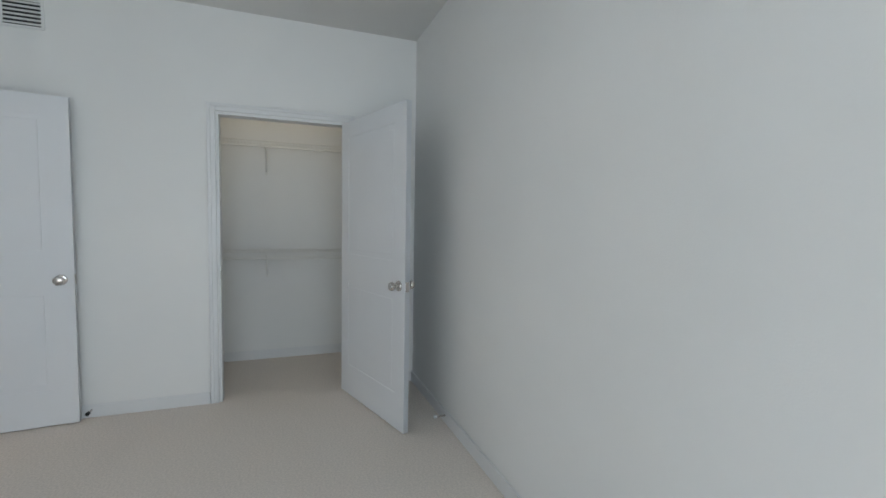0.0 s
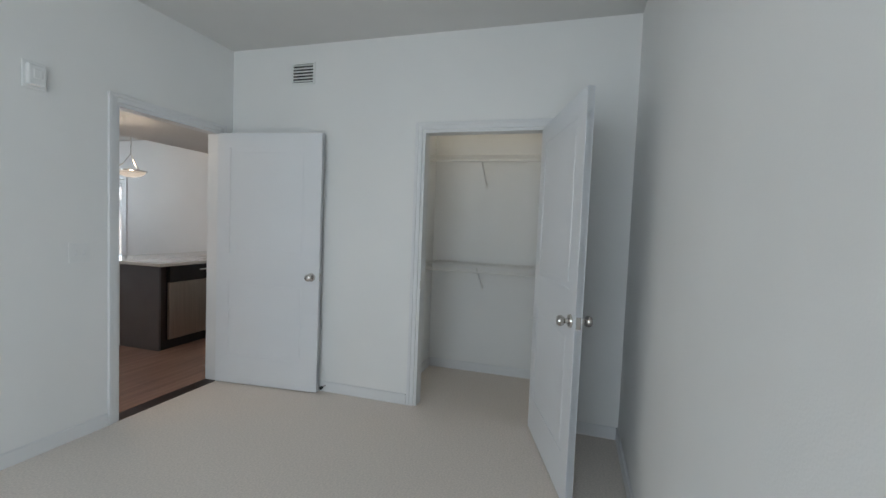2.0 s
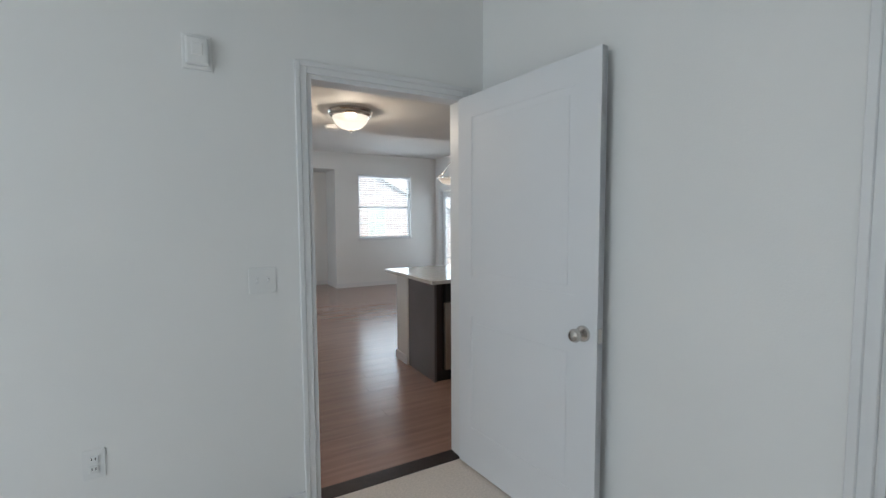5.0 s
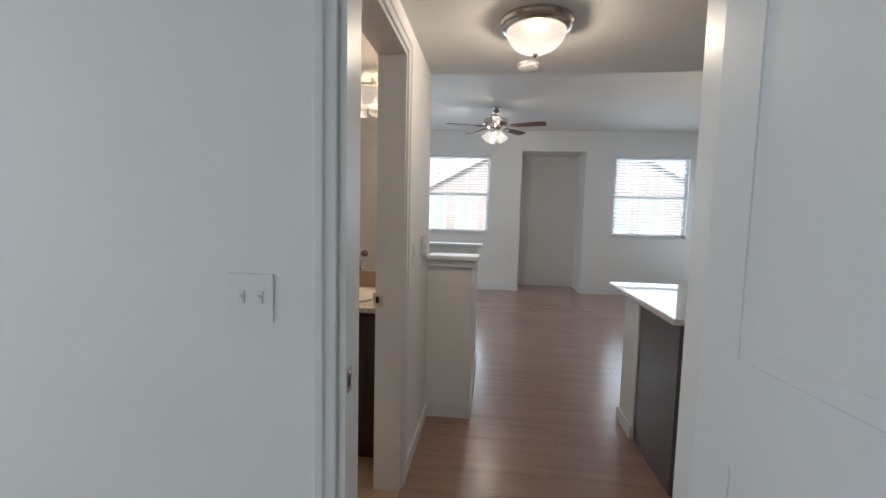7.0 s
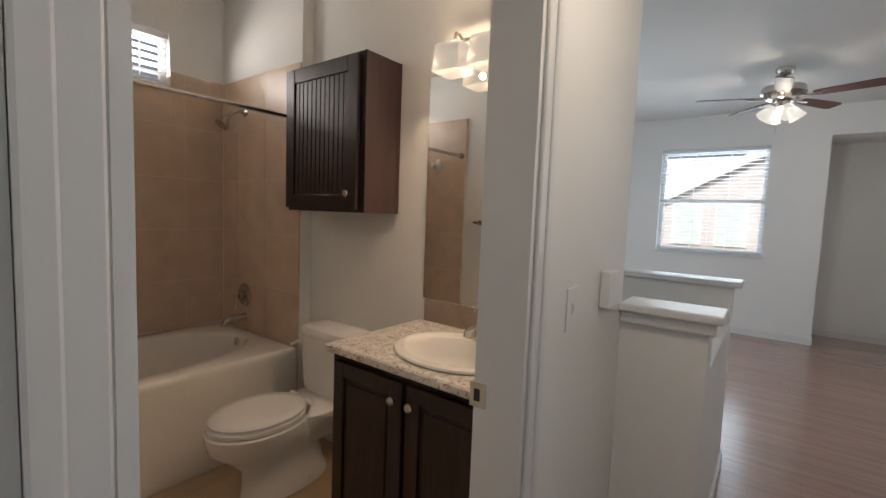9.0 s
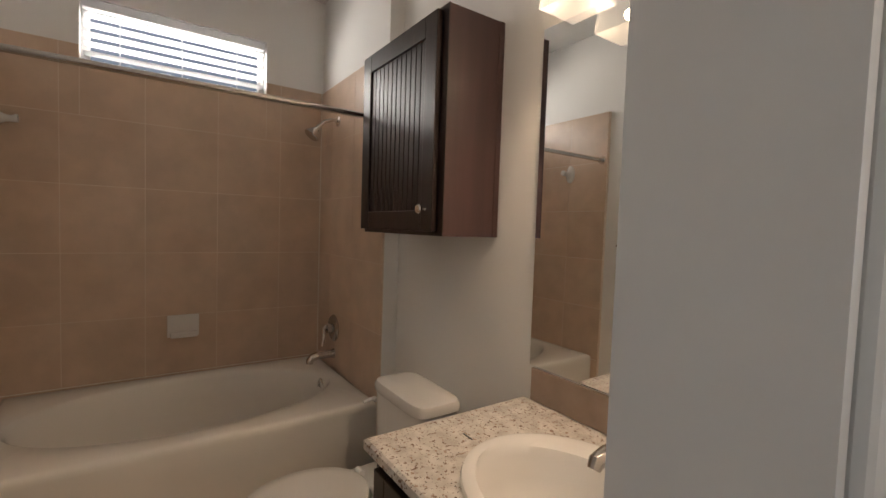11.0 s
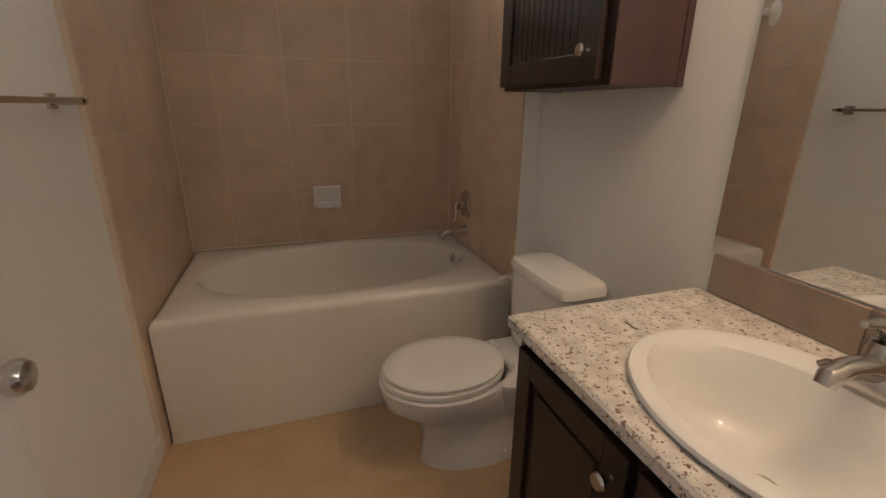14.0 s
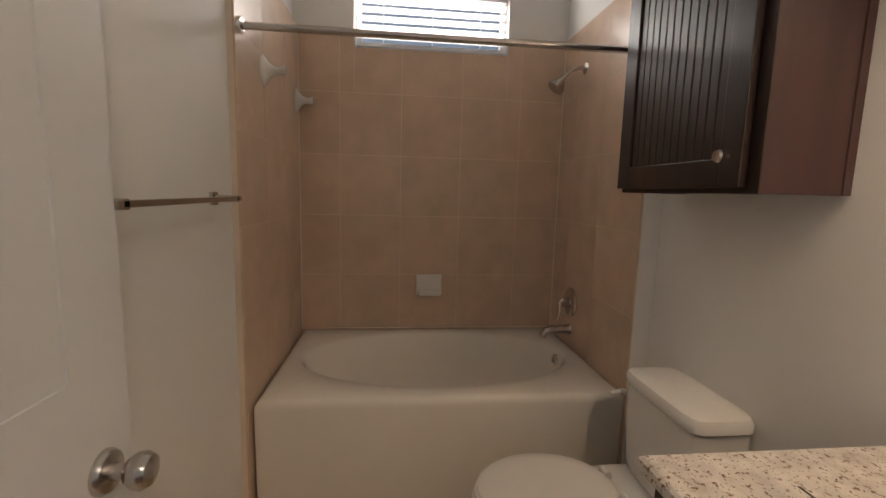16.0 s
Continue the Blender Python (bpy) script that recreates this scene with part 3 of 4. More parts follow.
def cabinet_door(parent, x0, x1, z0, z1, y, knob_x, knob_z, stile=0.055, beads=0):
    """A framed cabinet door facing -y, with a recessed panel, grooved if beads is set."""
    d = part("door", box(x0 + stile - 0.004, x1 - stile + 0.004, y - 0.010, y, z0 + stile - 0.004, z1 - stile + 0.004), ESPRESSO, parent)
    for nm, a, b, c, e in (("stile", x0, x0 + stile, z0, z1), ("stile", x1 - stile, x1, z0, z1), ("rail", x0 + stile, x1 - stile, z0, z0 + stile), ("rail", x0 + stile, x1 - stile, z1 - stile, z1)):
        part(nm, box(a, b, y - 0.021, y, c, e, 0.003), ESPRESSO, d)
    if beads:
        step = (x1 - x0 - 2 * stile) / beads
        for k in range(beads):
            part("bead_board", box(x0 + stile + k * step + 0.0018, x0 + stile + (k + 1) * step - 0.0018, y - 0.0135, y - 0.009, z0 + stile, z1 - stile, 0.0015, 1), ESPRESSO, d)
    else:
        part("panel", box(x0 + stile + 0.02, x1 - stile - 0.02, y - 0.015, y - 0.009, z0 + stile + 0.02, z1 - stile - 0.02, 0.004), ESPRESSO, d)
    mk = Matrix.Translation((knob_x, y - 0.021, knob_z)) @ pose(0, 0, 0, 90)
    part("knob", lathe([(0, 0), (0.008, 0), (0.006, 0.006), (0.006, 0.014), (0.014, 0.019), (0.016, 0.024), (0.013, 0.029), (0, 0.031)], mk, 22), NICKEL, d, "satin nickel knob", True)
    return d


cabinet_door(vanity, -1.695, -1.345, 0.125, 0.785, VY, -1.375, 0.724)
cabinet_door(vanity, -1.325, -0.975, 0.125, 0.785, VY, -1.295, 0.724)

SCX, SCY = -1.29, 1.385
top = thing("granite_countertop", "speckled cream and brown granite vanity top", "countertop")
q = (-1.737, -0.953, 1.125, 1.681)
outer = [rect_ring(*q, 0.813, SCX, SCY, SEG, 0.003), rect_ring(*q, 0.817, SCX, SCY, SEG), rect_ring(*q, 0.838, SCX, SCY, SEG), rect_ring(*q, 0.844, SCX, SCY, SEG, 0.006)]
bm, rows = bowl_block(outer, [(SCX, SCY, 0.235, 0.19, 0.844), (SCX, SCY, 0.235, 0.19, 0.813)], SEG)
for k in range(SEG):
    bm.faces.new((rows[0][k], rows[-1][k], rows[-1][(k + 1) % SEG], rows[0][(k + 1) % SEG]))
bmesh.ops.recalc_face_normals(bm, faces=bm.faces[:])
part("slab", bm, GRANITE, top)
part("chip", box(-1.628, -1.590, 1.352, 1.357, 0.8435, 0.8447), BLACK, top, "dark natural vein in the granite")
splash = thing("backsplash", "brown ceramic tile backsplash behind the vanity", "backsplash")
for x0, x1 in ((-1.700, -1.372), (-1.369, -1.041), (-1.038, -0.955)):
    part("tile", box(x0, x1, 1.671, 1.682, 0.846, 0.948, 0.0015, 1), BTILE, splash)

sink = thing("sink", "white oval drop-in bathroom sink", "sink")
sr = [(0.240, 0.195, 0.8445), (0.257, 0.213, 0.8455), (0.263, 0.219, 0.851), (0.260, 0.216, 0.858), (0.248, 0.204, 0.862), (0.232, 0.186, 0.860), (0.222, 0.172, 0.852), (0.212, 0.160, 0.835), (0.195, 0.142, 0.79), (0.165, 0.115, 0.745), (0.11, 0.075, 0.722), (0.03, 0.025, 0.716), (0.022, 0.022, 0.715)]
bm = loft([(SCX, SCY - (0.028 if k > 5 else 0.0), a, b, z) for k, (a, b, z) in enumerate(sr)], 64, close=(False, True))
part("basin", bm, PORC, sink, smooth=True)
part("drain", lathe([(0, 0.004), (0.012, 0.004), (0.014, 0.006), (0.026, 0.005), (0.028, 0.0), (0, 0.0)], pose(SCX, SCY - 0.028, 0.716), 28), NICKEL, sink, "nickel drain with stopper", True)
for k in range(4):
    part("overflow_hole", lathe([(0, 0), (0.006, 0), (0.006, 0.002), (0, 0.002)], Matrix.Translation((SCX - 0.036 + 0.024 * k, SCY - 0.028 - 0.1545 + 0.0006 * abs(k - 1.5), 0.828)) @ pose(0, 0, 0, -70), 14), SHADOW, sink)
fau = thing("bathroom_faucet", "satin nickel single-lever faucet on the sink rim", "faucet")
FY = 1.555
part("base", loft([(SCX, FY, 0.078, 0.026, 0.859), (SCX, FY, 0.080, 0.028, 0.864), (SCX, FY, 0.070, 0.026, 0.874), (SCX, FY, 0.035, 0.024, 0.884), (SCX, FY, 0.025, 0.023, 0.90), (SCX, FY, 0.024, 0.023, 0.935), (SCX, FY, 0.020, 0.019, 0.945)], 36), NICKEL, fau, smooth=True)
part("spout", tube([(SCX, FY, 0.895), (SCX, FY - 0.04, 0.908), (SCX, FY - 0.085, 0.913), (SCX, FY - 0.118, 0.905), (SCX, FY - 0.125, 0.892)], 0.015, 18, [0.024, 0.020, 0.018, 0.017, 0.014]), NICKEL, fau, smooth=True)
part("lever", tube([(SCX, FY, 0.94), (SCX, FY + 0.006, 0.955), (SCX, FY - 0.01, 0.972), (SCX, FY - 0.045, 0.985), (SCX, FY - 0.075, 0.988)], 0.01, 16, [0.019, 0.018, 0.013, 0.010, 0.006]), NICKEL, fau, smooth=True)
part("lift_rod", tube([(SCX, FY + 0.028, 0.862), (SCX, FY + 0.028, 0.93), (SCX, FY + 0.028, 0.938)], 0.003, 10, [0.003, 0.003, 0.006]), NICKEL, fau, smooth=True)
mir = thing("mirror", "frameless wall mirror standing on the backsplash", "mirror")
part("glass", box(-1.712, -0.957, 1.6765, 1.6815, 0.954, 1.985), MIRROR, mir)

# wall cabinet over the toilet
wc = thing("wall_cabinet", "espresso wall cabinet with beadboard door over the toilet", "wall cabinet")
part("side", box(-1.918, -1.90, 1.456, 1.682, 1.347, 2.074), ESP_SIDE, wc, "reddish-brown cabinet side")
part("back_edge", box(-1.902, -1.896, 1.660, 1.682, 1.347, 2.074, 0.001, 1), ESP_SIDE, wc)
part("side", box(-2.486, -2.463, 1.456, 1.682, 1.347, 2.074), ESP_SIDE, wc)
part("carcass", box(-2.463, -1.918, 1.456, 1.682, 1.349, 2.072), ESPRESSO, wc)
part("face_frame", box(-2.486, -1.898, 1.453, 1.4565, 1.347, 2.074), ESPRESSO, wc)
cabinet_door(wc, -2.484, -1.932, 1.360, 2.062, 1.4525, -1.975, 1.433, 0.07, 12)

# vanity light
vl = thing("vanity_light", "three-shade brushed nickel vanity light over the mirror", "wall lamp")
part("back_plate", box(-1.40, -1.25, 1.664, 1.682, 2.02, 2.11, 0.004), NICKEL, vl)
part("bar", tube([(-1.53, 1.62, 2.085), (-1.12, 1.62, 2.085)], 0.008, 14), NICKEL, vl, smooth=True)
part("stem", tube([(-1.325, 1.67, 2.07), (-1.325, 1.62, 2.085)], 0.008, 12), NICKEL, vl, smooth=True)
for sx in (-1.5, -1.325, -1.15):
    part("arm", tube([(sx, 1.62, 2.085), (sx, 1.60, 2.10), (sx, 1.575, 2.10), (sx, 1.565, 2.07), (sx, 1.565, 2.045)], 0.007, 12), NICKEL, vl, smooth=True)
    bm = bmesh.new()
    lo, hi = 0.066, 0.057
    vs = [[bm.verts.new((sx + cx * r * s, 1.565 + cy * r * s, z)) for cx, cy in ((-1, -1), (1, -1), (1, 1), (-1, 1))] for r, s, z in ((lo, 1, 1.935), (hi, 1, 2.045), (hi, 0.2, 2.047))]
    wi = [[bm.verts.new((sx + cx * r, 1.565 + cy * r, z)) for cx, cy in ((-1, -1), (1, -1), (1, 1), (-1, 1))] for r, z in ((lo - 0.004, 1.935), (hi - 0.004, 2.041))]
    for a, b in ((vs[0], vs[1]), (vs[1], vs[2]), (wi[0], vs[0]), (wi[1], wi[0])):
        for k in range(4):
            bm.faces.new((a[k], a[(k + 1) % 4], b[(k + 1) % 4], b[k]))
    bmesh.ops.recalc_face_normals(bm, faces=bm.faces[:])
    part("shade", bm, SHADE_V, vl, "lit white square glass shade")


# ---- windows ----
def blind(label, m, w, h, pitch=0.045, slat=0.045, tilt=18):
    """A horizontal blind hung in local x and z, hanging from z = h; local y points into the room."""
    b = thing("window_blind", label, "blind", m=m)
    part("head_rail", box(0.005, w - 0.005, -0.03, 0.02, h - 0.045, h - 0.004, 0.003), BLIND, b)
    me = None
    z = h - 0.07
    while z > 0.04:
        if me is None:
            bm = box(0.008, w - 0.008, -slat / 2, slat / 2, -0.0012, 0.0012)
            first = part("slat", bm, BLIND, b)
            me, ob = first.data, first
        else:
            ob = new("slat", me)
            ob.parent = b
        ob.matrix_local = pose(0, 0, z, tilt)
        z -= pitch
    part("bottom_rail", box(0.006, w - 0.006, -0.022, 0.022, 0.006, 0.026, 0.003), BLIND, b)
    for cx in (0.18 * w, 0.5 * w, 0.82 * w):
        part("cord", box(cx - 0.0015, cx + 0.0015, -0.003, 0.003, 0.02, h - 0.04), BLIND, b)
    return b


def sash_window(name, x0, x1, z0, z1, y, grid=True):
    """A double-hung window in a wall that faces -y, its frame at depth y."""
    w = tagged(new(name), "white vinyl double-hung window with a grid of muntins", "window", kind="structure")
    bm = bmesh.new()
    for a, b, c, e in ((x0, x0 + 0.05, z0, z1), (x1 - 0.05, x1, z0, z1), (x0 + 0.05, x1 - 0.05, z0, z0 + 0.05), (x0 + 0.05, x1 - 0.05, z1 - 0.05, z1)):
        bx(bm, a, b, y, y + 0.05, c, e)
    part("window_frame", bm, TRIM, w)
    mid = (z0 + z1) / 2
    part("meeting_rail", box(x0 + 0.05, x1 - 0.05, y - 0.004, y + 0.045, mid - 0.022, mid + 0.022, 0.002), TRIM, w)
    if grid:
        for k in (1, 2):
            gx = x0 + (x1 - x0) * k / 3
            part("muntin", box(gx - 0.005, gx + 0.005, y + 0.018, y + 0.034, z0 + 0.05, mid - 0.022), TRIM, w)
            part("muntin", box(gx - 0.005, gx + 0.005, y + 0.018, y + 0.034, mid + 0.022, z1 - 0.05), TRIM, w)
        for gz in ((z0 + mid) / 2, (mid + z1) / 2):
            part("muntin", box(x0 + 0.05, x1 - 0.05, y + 0.020, y + 0.032, gz - 0.005, gz + 0.005), TRIM, w)
    for c, e in ((z0 + 0.05, mid - 0.022), (mid + 0.022, z1 - 0.05)):
        p = part("pane", box(x0 + 0.05, x1 - 0.05, y + 0.038, y + 0.042, c, e), GLASS, w)
        p.visible_shadow = False
    part("window_sill", box(x0 - 0.03, x1 + 0.03, 6.60, y, z0 - 0.018, z0 + 0.004, 0.004), TRIM, w)
    return w


for nm, (x0, x1, z0, z1) in (("window_1", W1), ("window_2", W2)):
    sash_window(nm, x0, x1, z0 + 0.004, z1, 6.70)
    blind("white horizontal blind lowered with its slats open", pose(x0, 6.672, z0 + 0.01), x1 - x0, z1 - z0 - 0.012, tilt=-5 if nm == "window_1" else -16)["group"] = "living room blinds"

bwin = tagged(new("window_3"), "small white bathroom transom window above the tub", "window", kind="structure")
bm = bmesh.new()
for a, b, c, e in ((0.42, 0.455, 2.09, 2.42), (1.23, 1.265, 2.09, 2.42), (0.455, 1.23, 2.09, 2.125), (0.455, 1.23, 2.385, 2.42)):
    bx(bm, -3.59, -3.55, a, b, c, e)
part("window_frame", bm, TRIM, bwin)
part("pane", box(-3.582, -3.578, 0.455, 1.23, 2.125, 2.385), GLASS, bwin).visible_shadow = False
blind("white faux-wood blind in the small bathroom window", pose(-3.525, 0.425, 2.096, 0, 0, 90), 0.835, 0.32, 0.046, 0.05, -12)

# unseen window, assumed as the source of the bedroom's daylight
bed_win = tagged(new("window_4"), "unseen west window, assumed for the bedroom daylight", "window", kind="structure")
bm = bmesh.new()
for a, b, c, e in ((-2.80, -2.75, 0.7, 2.2), (-1.05, -1.0, 0.7, 2.2), (-2.75, -1.05, 0.7, 0.75), (-2.75, -1.05, 2.15, 2.2), (-1.93, -1.87, 0.75, 2.15)):
    bx(bm, -5.69, -5.65, a, b, c, e)
part("window_frame", bm, TRIM, bed_win)
part("pane", box(-5.672, -5.668, -2.75, -1.05, 0.75, 2.15), GLASS, bed_win).visible_shadow = False

# glazed patio door
pd = tagged(new("door_1"), "white patio door with a grid of glass panes", "patio door", kind="structure")
bm = bmesh.new()
PY0, PY1 = 5.50, 6.34
for a, b, c, e in ((PY0, PY0 + 0.11, 0.01, 2.0), (PY1 - 0.11, PY1, 0.01, 2.0), (PY0 + 0.11, PY1 - 0.11, 0.01, 0.24), (PY0 + 0.11, PY1 - 0.11, 1.88, 2.0)):
    bx(bm, 3.435, 3.475, a, b, c, e)
part("door_frame", bm, TRIM, pd)
for k in (1, 2):
    gy = PY0 + 0.11 + (PY1 - PY0 - 0.22) * k / 3
    part("muntin", box(3.443, 3.467, gy - 0.011, gy + 0.011, 0.24, 1.88), TRIM, pd)
for k in (1, 2, 3, 4):
    gz = 0.24 + 1.64 * k / 5
    part("muntin", box(3.445, 3.465, PY0 + 0.11, PY1 - 0.11, gz - 0.011, gz + 0.011), TRIM, pd)
part("pane", box(3.453, 3.457, PY0 + 0.11, PY1 - 0.11, 0.24, 1.88), GLASS, pd).visible_shadow = False
casing("trim_patio_door", "x", 3.40, -1, 5.47, 6.37, 2.03)
jamb("trim_patio_jamb", "x", 3.402, 3.52, 5.47, 6.37, 2.03)
blind("white horizontal blind hung over the patio door glass", pose(3.425, PY0 + 0.10, 0.25, 0, 0, 90), PY1 - PY0 - 0.2, 1.70, 0.036, 0.036, 20)

# ---- bedroom ----
panel_door("white two-panel bedroom door standing open against the wall", 0.905, 2.035, facing(0.038, -0.012, 0.128, -0.925))
panel_door("white two-panel closet door standing wide open into the bedroom", 0.90, 2.035, facing(0.170, -2.575, -0.690, -2.838))

vent = thing("wall_vent", "white slatted air return grille near the ceiling", "air vent")
part("backing", box(0.186, 0.1895, -0.775, -0.58, 2.445, 2.60), SHADOW, vent)
bm = bmesh.new()
for a, b, c, e in ((-0.785, -0.770, 2.436, 2.608), (-0.588, -0.572, 2.436, 2.608), (-0.770, -0.588, 2.436, 2.450), (-0.770, -0.588, 2.595, 2.608)):
    bx(bm, 0.180, 0.19, a, b, c, e)
part("frame", bm, PLAST, vent)
for k in range(6):
    z = 2.462 + k * 0.0245
    part("slat", box(-0.006, 0.006, -0.77, -0.588, -0.0015, 0.0015), PLAST, vent).matrix_local = pose(0.182, 0, z, 0, 40, 0)

alarm = thing("smoke_alarm", "white alarm sounder box on the bedroom wall", "alarm")
part("plate", box(-1.275, -1.165, -0.008, 0, 2.00, 2.14, 0.003), PLAST, alarm)
part("housing", box(-1.262, -1.178, -0.034, -0.006, 2.015, 2.125, 0.008), PLAST, alarm)
part("lens", box(-1.240, -1.200, -0.040, -0.032, 2.05, 2.10, 0.004), PLAST, alarm)


def plate(label, category, name, m, w=0.115, h=0.115, toggles=(), sockets=()):
    """A wall plate in local x and z, facing local -y."""
    p = thing(name, label, category, m=m)
    part("cover", box(-w / 2, w / 2, -0.0045, 0, -h / 2, h / 2, 0.0015), PLAST, p)
    for tx in toggles:
        bm = box(tx - 0.004, tx + 0.004, -0.010, -0.004, -0.002, 0.008, 0.002)
        part("toggle", bm, PLAST, p)
        part("toggle_slot", box(tx - 0.008, tx + 0.008, -0.0075, -0.0055, -0.015, 0.016), TRIM, p)
    for tz in sockets:
        part("socket", box(-0.016, 0.016, -0.0085, -0.005, tz - 0.014, tz + 0.014, 0.003), PLAST, p)
        for sx in (-0.006, 0.006):
            part("slot", box(sx - 0.0014, sx + 0.0014, -0.0092, -0.008, tz - 0.003, tz + 0.007), SHADOW, p)
    return p


plate("white double toggle switch plate beside the bedroom door", "light switch", "light_switch", pose(-1.0, 0, 1.115), toggles=(-0.023, 0.023))
plate("white duplex outlet low on the bedroom wall", "outlet", "wall_outlet", pose(-1.63, 0, 0.44), 0.072, sockets=(-0.02, 0.02))
plate("white toggle switch plate on the hall wall", "light switch", "light_switch", pose(HX, 1.235, 1.11, 0, 0, 90), 0.075, 0.118, toggles=(0,))
thermo = thing("thermostat", "white thermostat box on the hall wall end", "thermostat")
part("housing", box(HX, HX + 0.032, 1.475, 1.585, 1.075, 1.195, 0.006), PLAST, thermo)
part("display", box(HX + 0.031, HX + 0.0335, 1.51, 1.555, 1.135, 1.175), PLAST, thermo)
part("slider", box(HX + 0.012, HX + 0.022, 1.583, 1.587, 1.12, 1.16), SHADOW, thermo)
bstrike = thing("strike_plate", "nickel strike plate on the bedroom door jamb", "strike plate")
part("plate", box(-0.7665, -0.7635, 0.008, 0.04, 0.885, 0.945), NICKEL, bstrike)
part("latch_hole", box(-0.7645, -0.7625, 0.016, 0.030, 0.90, 0.93), SHADOW, bstrike)
cstrike = thing("strike_plate", "nickel strike plate on the closet door jamb", "strike plate")
part("plate", box(0.183, 0.196, -1.7255, -1.7225, 0.89, 0.95), NICKEL, cstrike)
stop = thing("door_stop", "white spring door stop on the skirting", "door stop")
part("spring", tube([(-0.62, BY0 + T, 0.05), (-0.62, BY0 + T + 0.06, 0.05)], 0.006, 12), NICKEL, stop, smooth=True)
part("tip", tube([(-0.62, BY0 + T + 0.058, 0.05), (-0.62, BY0 + T + 0.078, 0.05)], 0.010, 14), PLAST, stop, smooth=True)


stop2 = thing("door_stop", "small dark-tipped door stop behind the bedroom door", "door stop")
part("rod", tube([(0.177, -0.955, 0.05), (0.125, -0.955, 0.05)], 0.006, 12), NICKEL, stop2, smooth=True)
part("tip", tube([(0.127, -0.955, 0.05), (0.108, -0.955, 0.05)], 0.012, 14), BLACK, stop2, "black rubber tip", True)


def wire_shelf(z, label):
    s = thing("wire_shelf", label, "closet shelf", "closet shelves")
    y0, y1 = BY0 + 0.004, -1.504
    for x, dz, r in ((0.84, 0.0, 0.004), (0.84, -0.04, 0.004), (1.0, 0.0, 0.003), (1.145, 0.0, 0.004), (0.80, -0.055, 0.008)):
        part("rail", tube([(x, y0, z + dz), (x, y1, z + dz)], r, 8), WIRE, s)
    bm = bmesh.new()
    y = y0 + 0.02
    while y < y1:
        bx(bm, 0.84, 1.146, y - 0.0013, y + 0.0013, z + 0.0, z + 0.0026)
        bx(bm, 0.8385, 0.8415, y - 0.0013, y + 0.0013, z - 0.04, z)
        y += 0.026
    part("wire_grid", bm, WIRE, s)
    for y in (-2.0, -2.75):
        bm = tube([(0.85, y, z - 0.02), (1.146, y, z - 0.23)], 0.007, 10)
        part("brace", bm, WIRE, s)
        part("wall_clip", box(1.138, 1.15, y - 0.012, y + 0.012, z - 0.26, z - 0.20, 0.003), WIRE, s)
    return s


wire_shelf(1.98, "white coated wire closet shelf with hanging rod")
wire_shelf(1.03, "white coated wire closet shelf with hanging rod")

# supply line and shut-off valve beside the toilet
sv = thing("water_valve", "chrome shut-off valve with a braided supply line", "water valve")
part("stub", tube([(-2.42, 1.682, 0.17), (-2.42, 1.62, 0.17)], 0.008, 12), CHROME, sv, smooth=True)
part("flange", tube([(-2.42, 1.6825, 0.17), (-2.42, 1.674, 0.17)], 0.028, 20), CHROME, sv, smooth=True)
part("handle", loft([(-2.42, 1.605, 0.02, 0.008, 0.158), (-2.42, 1.605, 0.022, 0.01, 0.17), (-2.42, 1.605, 0.02, 0.008, 0.182)], 20), CHROME, sv, smooth=True)
part("supply_line", tube([(-2.42, 1.625, 0.175), (-2.42, 1.62, 0.22), (-2.405, 1.61, 0.29), (-2.38, 1.60, 0.345), (-2.375, 1.60, 0.372)], 0.006, 10), STEEL, sv, smooth=True)

# unseen fixture, assumed from the closet's warm light; its shape is invented
cl_lamp = thing("ceiling_lamp", "unseen white closet ceiling lamp, assumed from the warm light", "ceiling lamp")
part("base", lathe([(0, 0), (0.055, 0), (0.055, -0.015), (0.03, -0.03), (0, -0.03)], pose(0.66, -2.1, H), 28), PLAST, cl_lamp, smooth=True)
part("globe", lathe([(0.03, -0.028), (0.055, -0.042), (0.078, -0.075), (0.080, -0.10), (0.062, -0.135), (0.03, -0.152), (0, -0.156)], pose(0.66, -2.1, H), 32), SHADE_H, cl_lamp, "frosted glass globe", True)

# ---- kitchen ----
ISL = 0.455
end = thing("island_cabinet", "dark kitchen island base cabinet with plain end panel", "kitchen cabinet")
part("end_panel", box(ISL, ISL + 0.02, 1.11, 1.635, 0, 0.856), GREYP, end)
part("filler", box(ISL + 0.02, 0.545, 1.115, 1.6, 0.09, 0.856), ESPRESSO, end)
part("toe_kick", box(ISL + 0.02, 2.6, 1.12, 1.62, 0, 0.09), BLACK, end)
dw = thing("dishwasher", "stainless dishwasher with black control panel", "dishwasher")
part("tub", box(0.535, 1.135, 1.1, 1.62, 0.095, 0.851), BLACK, dw)
part("front_panel", box(0.537, 1.133, 1.068, 1.1, 0.105, 0.681, 0.004), STEEL, dw)
part("control_panel", box(0.537, 1.133, 1.062, 1.1, 0.688, 0.849, 0.006), BLACK, dw, "glossy black control panel")
part("handle", box(0.89, 0.99, 1.053, 1.063, 0.781, 0.801, 0.004), CHROME, dw)
kb = thing("sink_base_cabinet", "dark sink base cabinet in the kitchen island", "kitchen cabinet")
part("carcass", box(1.14, 2.6, 1.09, 1.62, 0.09, 0.636), ESPRESSO, kb)
part("face_frame", box(1.14, 2.6, 1.075, 1.09, 0.09, 0.856), ESPRESSO, kb)
part("door", box(1.16, 1.55, 1.055, 1.075, 0.11, 0.806, 0.004), ESPRESSO, kb)
